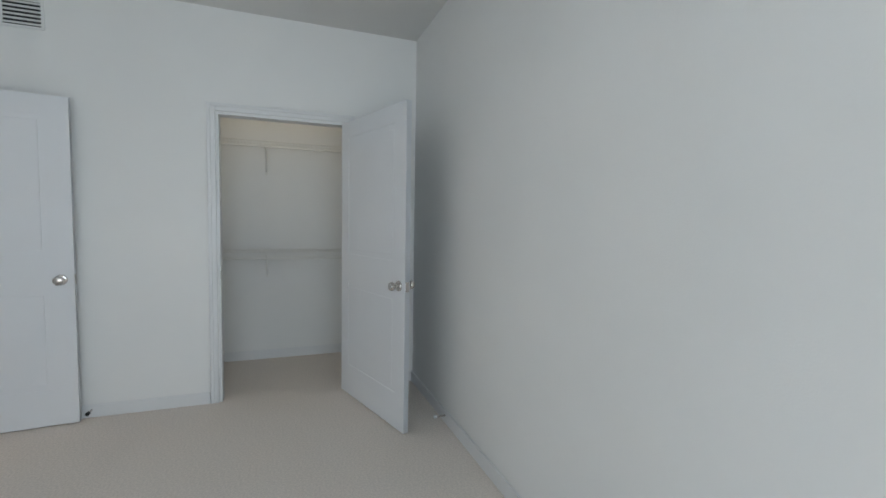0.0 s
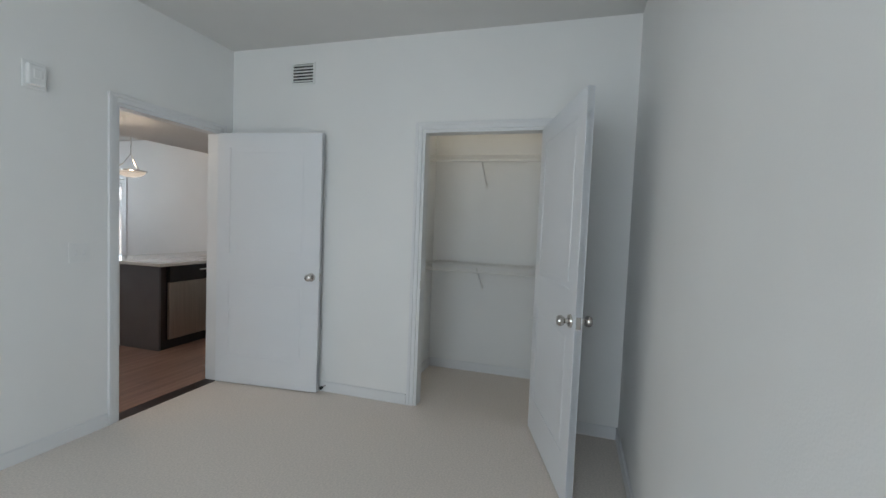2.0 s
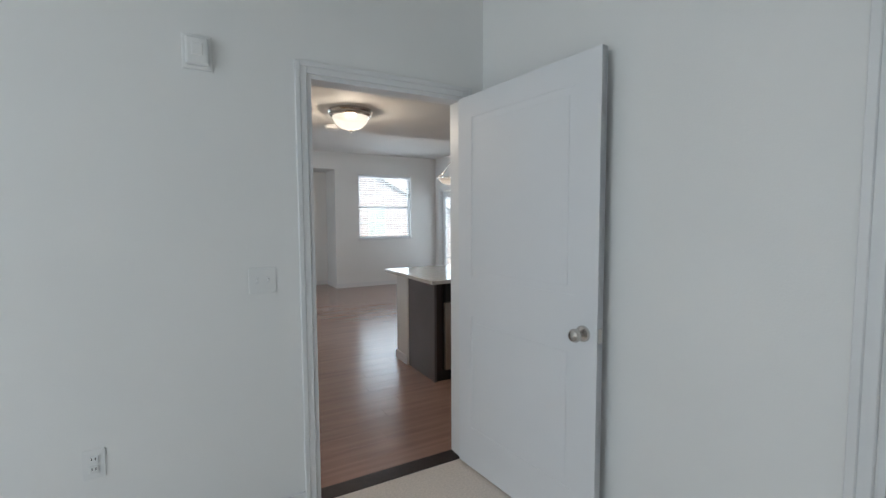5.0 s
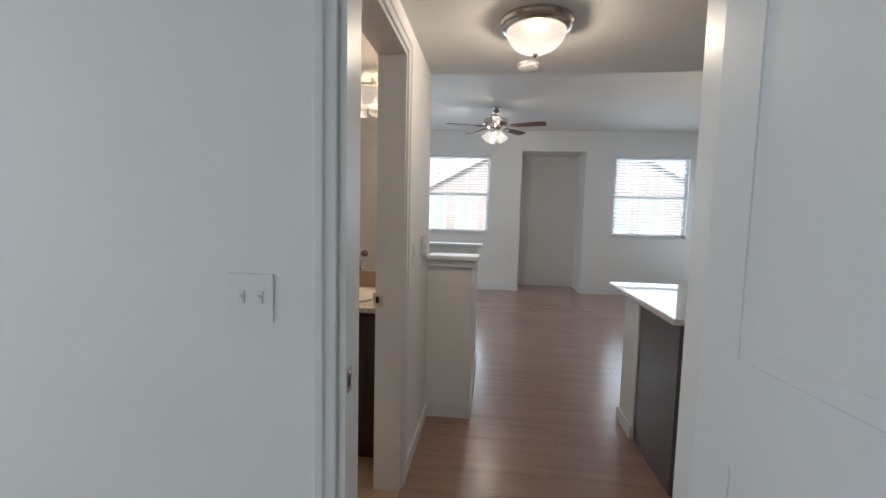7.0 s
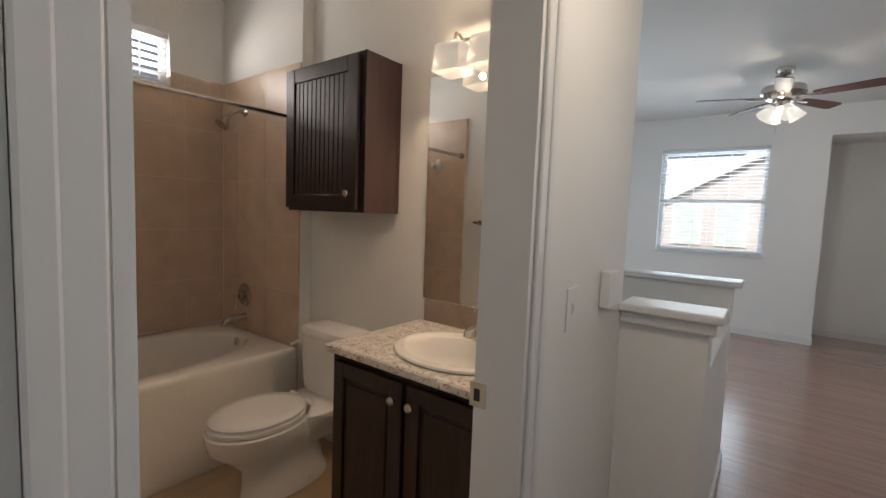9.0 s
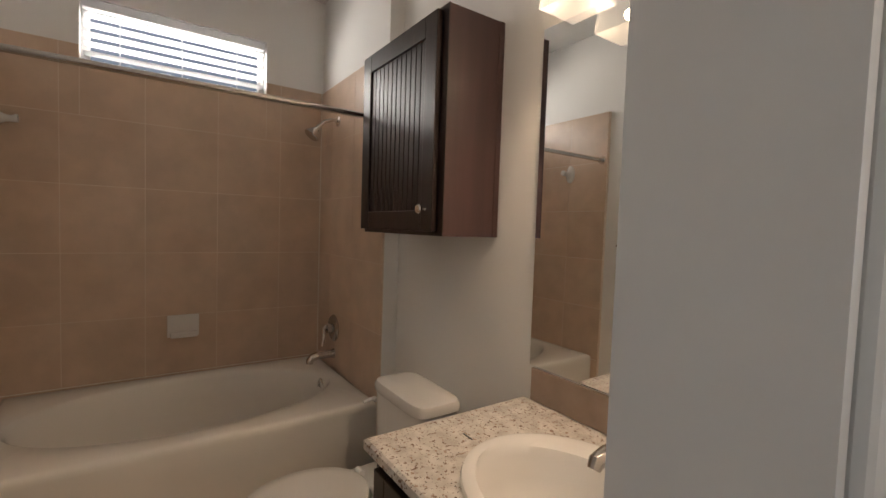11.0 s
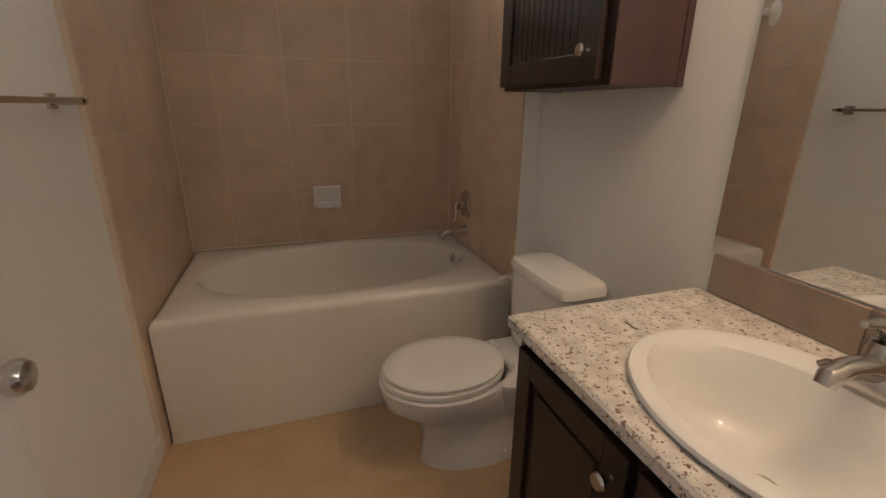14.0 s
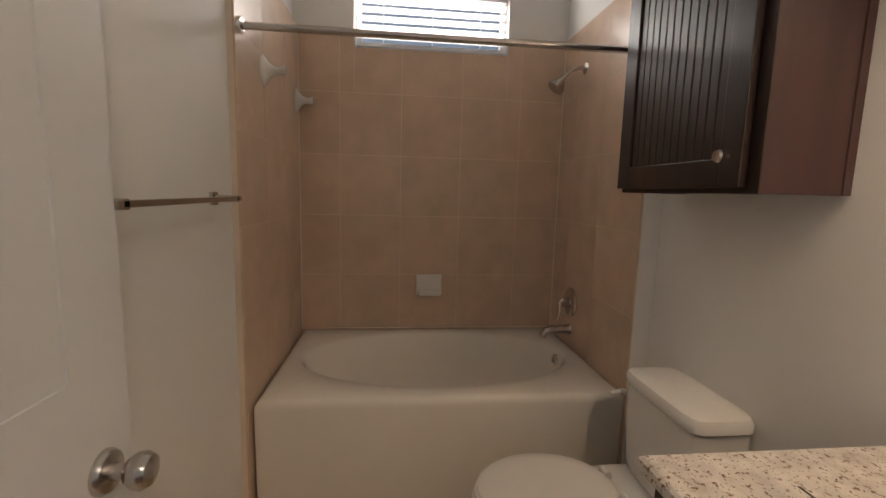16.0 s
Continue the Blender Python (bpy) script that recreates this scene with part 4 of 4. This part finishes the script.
part("door", box(1.57, 1.96, 1.055, 1.075, 0.11, 0.806, 0.004), ESPRESSO, kb)
structure("wall_pony", box(ISL - 0.01, 2.6, 1.637, 1.9, 0, 0.856, 0.004), WALL, "white half wall behind the kitchen island", "half wall")
structure("baseboard", box(ISL - 0.01 - T, ISL - 0.01, 1.637, 1.90 + T, 0, 0.085, 0.004), TRIM, "white painted wooden baseboard", "baseboard")
ctop = thing("island_countertop", "polished pale granite island countertop", "countertop")
part("slab", box(0.375, 2.64, 1.0, 2.05, 0.857, 0.889, 0.006), mat("pale_granite", (0.60, 0.585, 0.56), 0.035, vary=0.12, vscale=60), ctop)
ks = thing("kitchen_sink", "stainless kitchen sink rim in the countertop", "sink")
part("rim", box(1.33, 2.05, 1.12, 1.55, 0.890, 0.896, 0.002), STEEL, ks)
kf = thing("kitchen_faucet", "chrome single-lever kitchen faucet", "faucet")
part("base", lathe([(0, 0), (0.03, 0), (0.03, 0.01), (0.022, 0.02), (0.022, 0.11), (0.015, 0.125), (0, 0.127)], pose(1.69, 1.57, 0.894), 24), CHROME, kf, smooth=True)
part("spout", tube([(1.69, 1.57, 0.966), (1.65, 1.52, 1.036), (1.6, 1.45, 1.056), (1.56, 1.4, 1.036)], 0.013, 14), CHROME, kf, smooth=True)
part("lever", tube([(1.69, 1.57, 1.006), (1.73, 1.58, 1.066), (1.77, 1.59, 1.086)], 0.008, 12), CHROME, kf, smooth=True)
chime = thing("door_chime", "small white door chime box on the wall", "door chime")
part("housing", box(3.36, 3.40, 2.55, 2.72, 1.82, 2.0, 0.006), PLAST, chime)
part("grille", box(3.354, 3.361, 2.58, 2.69, 1.85, 1.97, 0.002), WALL, chime)

# ---- ceiling lamps ----
hl = thing("ceiling_lamp", "flush brushed nickel ceiling lamp with lit glass bowl", "ceiling lamp")
LM = pose(-0.265, 1.02, 2.17)
part("canopy", lathe([(0, 0), (0.155, 0), (0.157, -0.012), (0.148, -0.022), (0.150, -0.034), (0.138, -0.044), (0.12, -0.046), (0, -0.046)], LM, 48), NICKEL, hl, smooth=True)
part("bowl", lathe([(0.128, -0.042), (0.126, -0.06), (0.112, -0.09), (0.085, -0.117), (0.05, -0.134), (0.012, -0.140), (0, -0.140)], LM, 48), SHADE_H, hl, "lit frosted glass bowl", True)
part("finial", lathe([(0, -0.138), (0.011, -0.139), (0.013, -0.148), (0.006, -0.156), (0, -0.158)], LM, 18), NICKEL, hl, smooth=True)
sd = thing("smoke_detector", "round white smoke detector on the hall ceiling", "smoke detector")
part("base", lathe([(0, 0), (0.062, 0), (0.062, -0.012), (0, -0.012)], pose(-0.255, 1.575, 2.17), 32), PLAST, sd, smooth=True)
part("dome", lathe([(0.056, -0.012), (0.054, -0.026), (0.040, -0.036), (0, -0.038)], pose(-0.255, 1.575, 2.17), 32), PLAST, sd, smooth=True)

pl = thing("pendant_lamp", "pendant lamp with an amber glass bowl on three rods", "pendant lamp", m=pose(0, 0, -0.05))
PX, PY = 2.0, 3.5
part("canopy", lathe([(0, 0), (0.065, 0), (0.06, -0.02), (0.02, -0.03), (0, -0.03)], pose(PX, PY, H + 0.05), 28), NICKEL, pl, smooth=True)
part("stem", tube([(PX, PY, H + 0.03), (PX, PY, 2.28)], 0.007, 12), NICKEL, pl, smooth=True)
for k in range(3):
    a = 2.0944 * k + 0.4
    part("rod", tube([(PX, PY, 2.30), (PX + 0.09 * math.cos(a), PY + 0.09 * math.sin(a), 2.15), (PX + 0.19 * math.cos(a), PY + 0.19 * math.sin(a), 2.055)], 0.005, 10), NICKEL, pl, smooth=True)
part("rim", lathe([(0.185, 2.035), (0.205, 2.037), (0.207, 2.052), (0.195, 2.055), (0.185, 2.035)], pose(PX, PY, 0), 48), NICKEL, pl, smooth=True)
part("bowl", lathe([(0.192, 2.046), (0.175, 2.01), (0.13, 1.975), (0.07, 1.955), (0, 1.95)], pose(PX, PY, 0), 48), SHADE_P, pl, "lit amber glass bowl", True)

# ceiling fan
fx, fy = -0.415, 5.0
fan = thing("ceiling_fan", "five-blade ceiling fan with a cluster of lit glass shades", "ceiling fan")
FM = pose(fx, fy, 0)
part("canopy", lathe([(0, H), (0.072, H), (0.070, H - 0.025), (0.055, H - 0.055), (0.025, H - 0.068), (0, H - 0.068)], FM, 32), NICKEL, fan, smooth=True)
part("down_rod", tube([(fx, fy, H - 0.06), (fx, fy, 2.61)], 0.013, 14), NICKEL, fan, smooth=True)
part("motor", lathe([(0, 2.625), (0.04, 2.625), (0.055, 2.605), (0.11, 2.60), (0.155, 2.588), (0.162, 2.575), (0.160, 2.545), (0.168, 2.54), (0.168, 2.53), (0.15, 2.515), (0.13, 2.49), (0.09, 2.47), (0, 2.465)], FM, 48), NICKEL, fan, smooth=True)
part("light_hub", lathe([(0, 2.47), (0.075, 2.468), (0.085, 2.45), (0.07, 2.42), (0.03, 2.395), (0, 2.39)], FM, 36), NICKEL, fan, smooth=True)
for k in range(5):
    a = 72 * k - 18
    bm = bmesh.new()
    side = []
    for i in range(13):
        u = i / 12
        side.append((0.22 + 0.45 * u, (0.048 + 0.020 * u) * (0.80 if i == 12 else 0.96 if i == 11 else 0.85 if i == 0 else 1.0)))
    loop = side + [(x, -y) for x, y in side[::-1]]
    up = [bm.verts.new((x, y, 0.004)) for x, y in loop]
    dn = [bm.verts.new((x, y, -0.004)) for x, y in loop]
    bm.faces.new(up)
    bm.faces.new(dn[::-1])
    for i in range(len(loop)):
        j = (i + 1) % len(loop)
        bm.faces.new((up[i], dn[i], dn[j], up[j]))
    bm.transform(pose(fx, fy, 2.495, 0, 0, a) @ pose(0, 0, 0, -11))
    bmesh.ops.recalc_face_normals(bm, faces=bm.faces[:])
    part("blade", bm, BLADE, fan, "dark wood fan blade")
    bm = tube([(0.12, 0, 0.0), (0.17, 0, -0.012), (0.21, 0, -0.010), (0.29, 0, -0.008)], 0.01, 10, [0.018, 0.012, 0.016, 0.010])
    bm.transform(pose(fx, fy, 2.497, 0, 0, a) @ pose(0, 0, 0, -11))
    part("blade_iron", bm, NICKEL, fan, smooth=True)
for k in range(4):
    a = 90 * k + 28
    m = FM @ pose(0, 0, 2.425, 0, 0, a) @ pose(0.055, 0, 0, 0, -38, 0)
    part("shade_holder", lathe([(0, 0.015), (0.018, 0.012), (0.024, -0.002), (0.026, -0.018), (0, -0.018)], m, 20), NICKEL, fan, smooth=True)
    part("shade", lathe([(0.024, -0.014), (0.040, -0.030), (0.050, -0.060), (0.056, -0.095), (0.068, -0.125), (0.072, -0.132), (0.066, -0.126), (0.050, -0.090), (0.02, -0.05)], m, 28), SHADE_H, fan, "lit bell-shaped glass shade", True)
for cx, cz in ((0.03, 2.20), (-0.03, 2.17)):
    part("pull_chain", tube([(fx + cx, fy - 0.05, 2.43), (fx + cx, fy - 0.05, cz)], 0.0015, 6), NICKEL, fan)

# ---- outside ----
tagged(link("ground", box(-300, 300, -300, 600, -3.3, -3.1), GRASS), "dry lawn around the buildings", "ground", kind="structure")


def neighbour_house(label, m, w, deep, eave, ridge, windows):
    """A house whose gable end faces local -y: lap boards, white rakes, shingle roof, windows (x, bottom, top)."""
    h = thing("neighbour_house", label, "house", m=m)
    bm = bmesh.new()
    ring = [(-w / 2, -3.1), (w / 2, -3.1), (w / 2, eave), (0, ridge), (-w / 2, eave)]
    near, far = [bm.verts.new((x, 0, z)) for x, z in ring], [bm.verts.new((x, deep, z)) for x, z in ring]
    bm.faces.new(near)
    bm.faces.new(far[::-1])
    for k in range(5):
        bm.faces.new((near[k], far[k], far[(k + 1) % 5], near[(k + 1) % 5]))
    bmesh.ops.recalc_face_normals(bm, faces=bm.faces[:])
    part("wall", bm, SIDING, h)
    bm = bmesh.new()
    z = -3.0
    while z < ridge - 0.3:
        half = w / 2 if z + 0.2 < eave else (w / 2) * (ridge - z - 0.2) / (ridge - eave)
        bx(bm, -half, half, -0.006, 0.0, z, z + 0.19)
        z += 0.2
    part("lap_siding", bm, SIDING, h)
    for s in (-1, 1):
        slope = math.atan2(ridge - eave, w / 2)
        span = math.hypot(ridge - eave, w / 2) + 0.5
        bm = box(0, span, -0.12, deep + 0.2, 0, 0.12)
        bm.transform(pose(0, 0, ridge + 0.02, 0, math.degrees(slope), 0))
        if s < 0:
            bm.transform(Matrix.Scale(-1, 4, (1, 0, 0)))
            bmesh.ops.reverse_faces(bm, faces=bm.faces[:])
        part("roof", bm, ROOF, h, "grey-brown shingle roof slope")
        bm = box(0, span, -0.17, -0.12, -0.16, 0.13)
        bm.transform(pose(0, 0, ridge + 0.02, 0, math.degrees(slope), 0))
        if s < 0:
            bm.transform(Matrix.Scale(-1, 4, (1, 0, 0)))
            bmesh.ops.reverse_faces(bm, faces=bm.faces[:])
        part("rake_board", bm, TRIM, h, "white rake board")
    for wx, z0, z1 in windows:
        win = part("window", box(wx - 0.46, wx + 0.46, -0.06, -0.02, z0, z1), TRIM, h, "white-framed house window")
        mid = (z0 + z1) / 2
        part("pane", box(wx - 0.40, wx + 0.40, -0.07, -0.055, z0 + 0.06, mid - 0.03), FACADE_W, win)
        part("pane", box(wx - 0.40, wx + 0.40, -0.07, -0.055, mid + 0.03, z1 - 0.06), FACADE_W, win)
    return h


def house_wing(h, x0, x1, y0, eave, y1, ridge):
    """The long part of a house behind its gable: a wall with lap boards and one roof slope in courses, up to the ridge."""
    bm = bmesh.new()
    bx(bm, x0, x1, y0 + 0.02, y0 + 0.3, -3.1, eave)
    z = -3.0
    while z < eave - 0.2:
        bx(bm, x0, x1, y0 + 0.014, y0 + 0.02, z, z + 0.19)
        z += 0.2
    part("wing_wall", bm, SIDING, h)
    bm = bmesh.new()
    count = 24
    for k in range(count):
        ya, yb = y0 - 0.5 + (y1 - y0 + 0.5) * k / count, y0 - 0.5 + (y1 - y0 + 0.5) * (k + 1) / count
        za, zb = eave - 0.1 + (ridge - eave) * k / count, eave - 0.1 + (ridge - eave) * (k + 1) / count
        low, high = [[bm.verts.new((x, y, z)) for x in (x0 - 0.4, x1 + 0.4)] for y, z in ((ya, za + 0.012), (yb, zb))]
        foot = [bm.verts.new((x, ya, za)) for x in (x0 - 0.4, x1 + 0.4)]
        bm.faces.new((low[0], low[1], high[1], high[0]))
        bm.faces.new((foot[0], foot[1], low[1], low[0]))
    part("wing_roof", bm, ROOF, h, "pale grey shingle roof slope")
    part("gutter", box(x0 - 0.4, x1 + 0.4, y0 - 0.62, y0 - 0.5, eave - 0.2, eave - 0.07, 0.02), TRIM, h, "white eaves gutter")


PAIRS = [(x, z, z + 1.45) for x in (-5.3, -4.0, 2.2, 3.5) for z in (0.65, -2.4)]
gable_house = neighbour_house("neighbouring house with a wide siding gable and white rakes", pose(2.5, 17.5, 0), 12.6, 10, 2.15, 5.5, PAIRS)
house_wing(gable_house, -15, 15, 1.2, 2.2, 7.5, 4.75)
neighbour_house("neighbouring house beyond the patio door with siding gable", pose(12, 6, 0, 0, 0, -90), 11, 9, 2.3, 5.2, PAIRS)
# made-up window round the added south lamp, never in view
bwin2 = tagged(new("window_5"), "unseen south window, added for its daylight", "window", kind="structure")
bm = bmesh.new()
for a, b, c, e in ((-5.3, -5.25, 0.7, 2.2), (-3.95, -3.9, 0.7, 2.2), (-5.25, -3.95, 0.7, 0.75), (-5.25, -3.95, 2.15, 2.2), (-5.25, -3.95, 1.43, 1.47)):
    bx(bm, a, b, BY0 - 0.09, BY0 - 0.05, c, e)
part("window_frame", bm, TRIM, bwin2)
part("pane", box(-5.25, -3.95, BY0 - 0.072, BY0 - 0.068, 0.75, 2.15), GLASS, bwin2).visible_shadow = False


# ---- floor and wall pieces ----
rng = random.Random(7)


def piece(name, x0, x1, y0, y1, z0, z1, material, parent, bevel_axis=None):
    me = bpy.data.meshes.new(name)
    b = 0.0007
    if bevel_axis == "z":
        v = [(x0, y0, z0), (x1, y0, z0), (x1, y1, z0), (x0, y1, z0), (x0, y0, z1 - b), (x1, y0, z1 - b), (x1, y1, z1 - b), (x0, y1, z1 - b), (x0 + b, y0 + b, z1), (x1 - b, y0 + b, z1), (x1 - b, y1 - b, z1), (x0 + b, y1 - b, z1)]
        f = [(0, 3, 2, 1), (8, 9, 10, 11)] + [(k, (k + 1) % 4, 4 + (k + 1) % 4, 4 + k) for k in range(4)] + [(4 + k, 4 + (k + 1) % 4, 8 + (k + 1) % 4, 8 + k) for k in range(4)]
    else:
        v = [(x, y, z) for x in (x0, x1) for y in (y0, y1) for z in (z0, z1)]
        f = [(0, 1, 3, 2), (4, 6, 7, 5), (0, 4, 5, 1), (2, 3, 7, 6), (0, 2, 6, 4), (1, 5, 7, 3)]
    me.from_pydata(v, [], f)
    me.materials.append(material)
    ob = new(name, me)
    ob.parent = parent
    return ob


floor_ob = bpy.data.objects["floor"]
y = WT
row = 0
while y < 7.35:
    x = -3.2 - rng.random() * 1.1
    w = min(0.155, 7.35 - y)
    while x < 3.4:
        x0, x1 = max(x, -3.2), min(x + 1.22, 3.4)
        if x1 - x0 > 0.02 and not (y < 1.683 and x1 < HX):
            if y < 1.683:
                x0 = max(x0, HX)
            piece("plank", x0 + 0.0002, x1 - 0.0002, y + 0.0002, y + w - 0.0002, -0.012, 0.0, WOOD, floor_ob, "z")
        x += 1.22
    y += 0.155

bath_floor = bpy.data.objects["floor_bath"]
S = 0.331
gx = -0.829
while gx > -2.62:
    gy = WT
    while gy < 1.68:
        piece("floor_tile", max(gx - S, -2.62) + 0.0012, gx - 0.0012, gy + 0.0012, min(gy + S, 1.683) - 0.0012, -0.006, 0.0, FTILE, bath_floor, "z")
        gy += S
    gx -= S

# tiles of the tub surround, over a grout bed
TOP = 2.185
G = 0.0014
ROWS = [(0.50, 0.855), (0.855, 1.192), (1.192, 1.523), (1.523, 1.854), (1.854, TOP)]
LOW = [(0.0, 0.20), (0.20, 0.50)]
back = bpy.data.objects["wall_bath_back"]
cuts = [0.127, 0.345, 0.679, 1.013, 1.347, 1.595]
for z0, z1 in ROWS:
    for y0, y1 in zip(cuts, cuts[1:]):
        if z1 > 2.1:
            # tiles cut round the window
            spans = [(y0, min(y1, 0.42))] if y0 < 0.42 else []
            if y1 > 1.265:
                spans.append((max(y0, 1.265), y1))
            for a, b in spans:
                piece("tile", -3.494, -3.487, a + G, b - G, z0 + G, z1 - G, TILE, back)
            a, b = max(y0, 0.42), min(y1, 1.265)
            if b - a > 0.02:
                piece("tile", -3.494, -3.487, a + G, b - G, z0 + G, 2.09 - G, TILE, back)
        else:
            piece("tile", -3.494, -3.487, y0 + G, y1 - G, z0 + G, z1 - G, TILE, back)
bm = bmesh.new()
bx(bm, -3.5, -3.488, WT, 1.607, 0.50, 2.09)
bx(bm, -3.5, -3.488, WT, 0.42, 2.09, TOP)
bx(bm, -3.5, -3.488, 1.265, 1.607, 2.09, TOP)
structure("trim_grout_back", bm, GROUT, "pale grout behind the tub wall tiles", "grout")
structure("trim_grout_side", box(-3.488, -2.565, WT, 0.1260, 0, TOP), GROUT, "pale grout behind the tub wall tiles", "grout")
structure("trim_grout_plumbing", box(-3.488, -2.602, 1.5965, 1.607, 0, TOP), GROUT, "pale grout behind the tub wall tiles", "grout")
side_wall = bpy.data.objects["wall_door"]
alcove = bpy.data.objects["wall_alcove"]
cl = [-3.487, -3.199, -2.868, -2.563]
cr = [-3.487, -3.297, -2.966, -2.60]
for z0, z1 in LOW + ROWS:
    for x0, x1 in zip(cl, cl[1:]):
        piece("tile", x0 + G, x1 - G, 0.120, 0.1270, z0 + G, z1 - G, TILE, side_wall)
    for x0, x1 in zip(cr, cr[1:]):
        piece("tile", x0 + G, x1 - G, 1.5955, 1.602, z0 + G, z1 - G, TILE, alcove)
# sealant beads in the inner corners and along the rim of the tub
CAULK = mat("sealant", (0.80, 0.74, 0.67), 0.5, vary=0.03)
for y0, y1 in ((0.1272, 0.132), (1.5905, 1.5953)):
    structure("trim_sealant", box(-3.4868, -3.482, y0, y1, 0.536, TOP, 0.0015, 1), CAULK, "pale sealant bead in the tiled corner", "sealant")
structure("trim_sealant", box(-3.4868, -3.481, 0.132, 1.5905, 0.536, 0.5405, 0.0015, 1), CAULK, "pale sealant bead along the tub rim", "sealant")
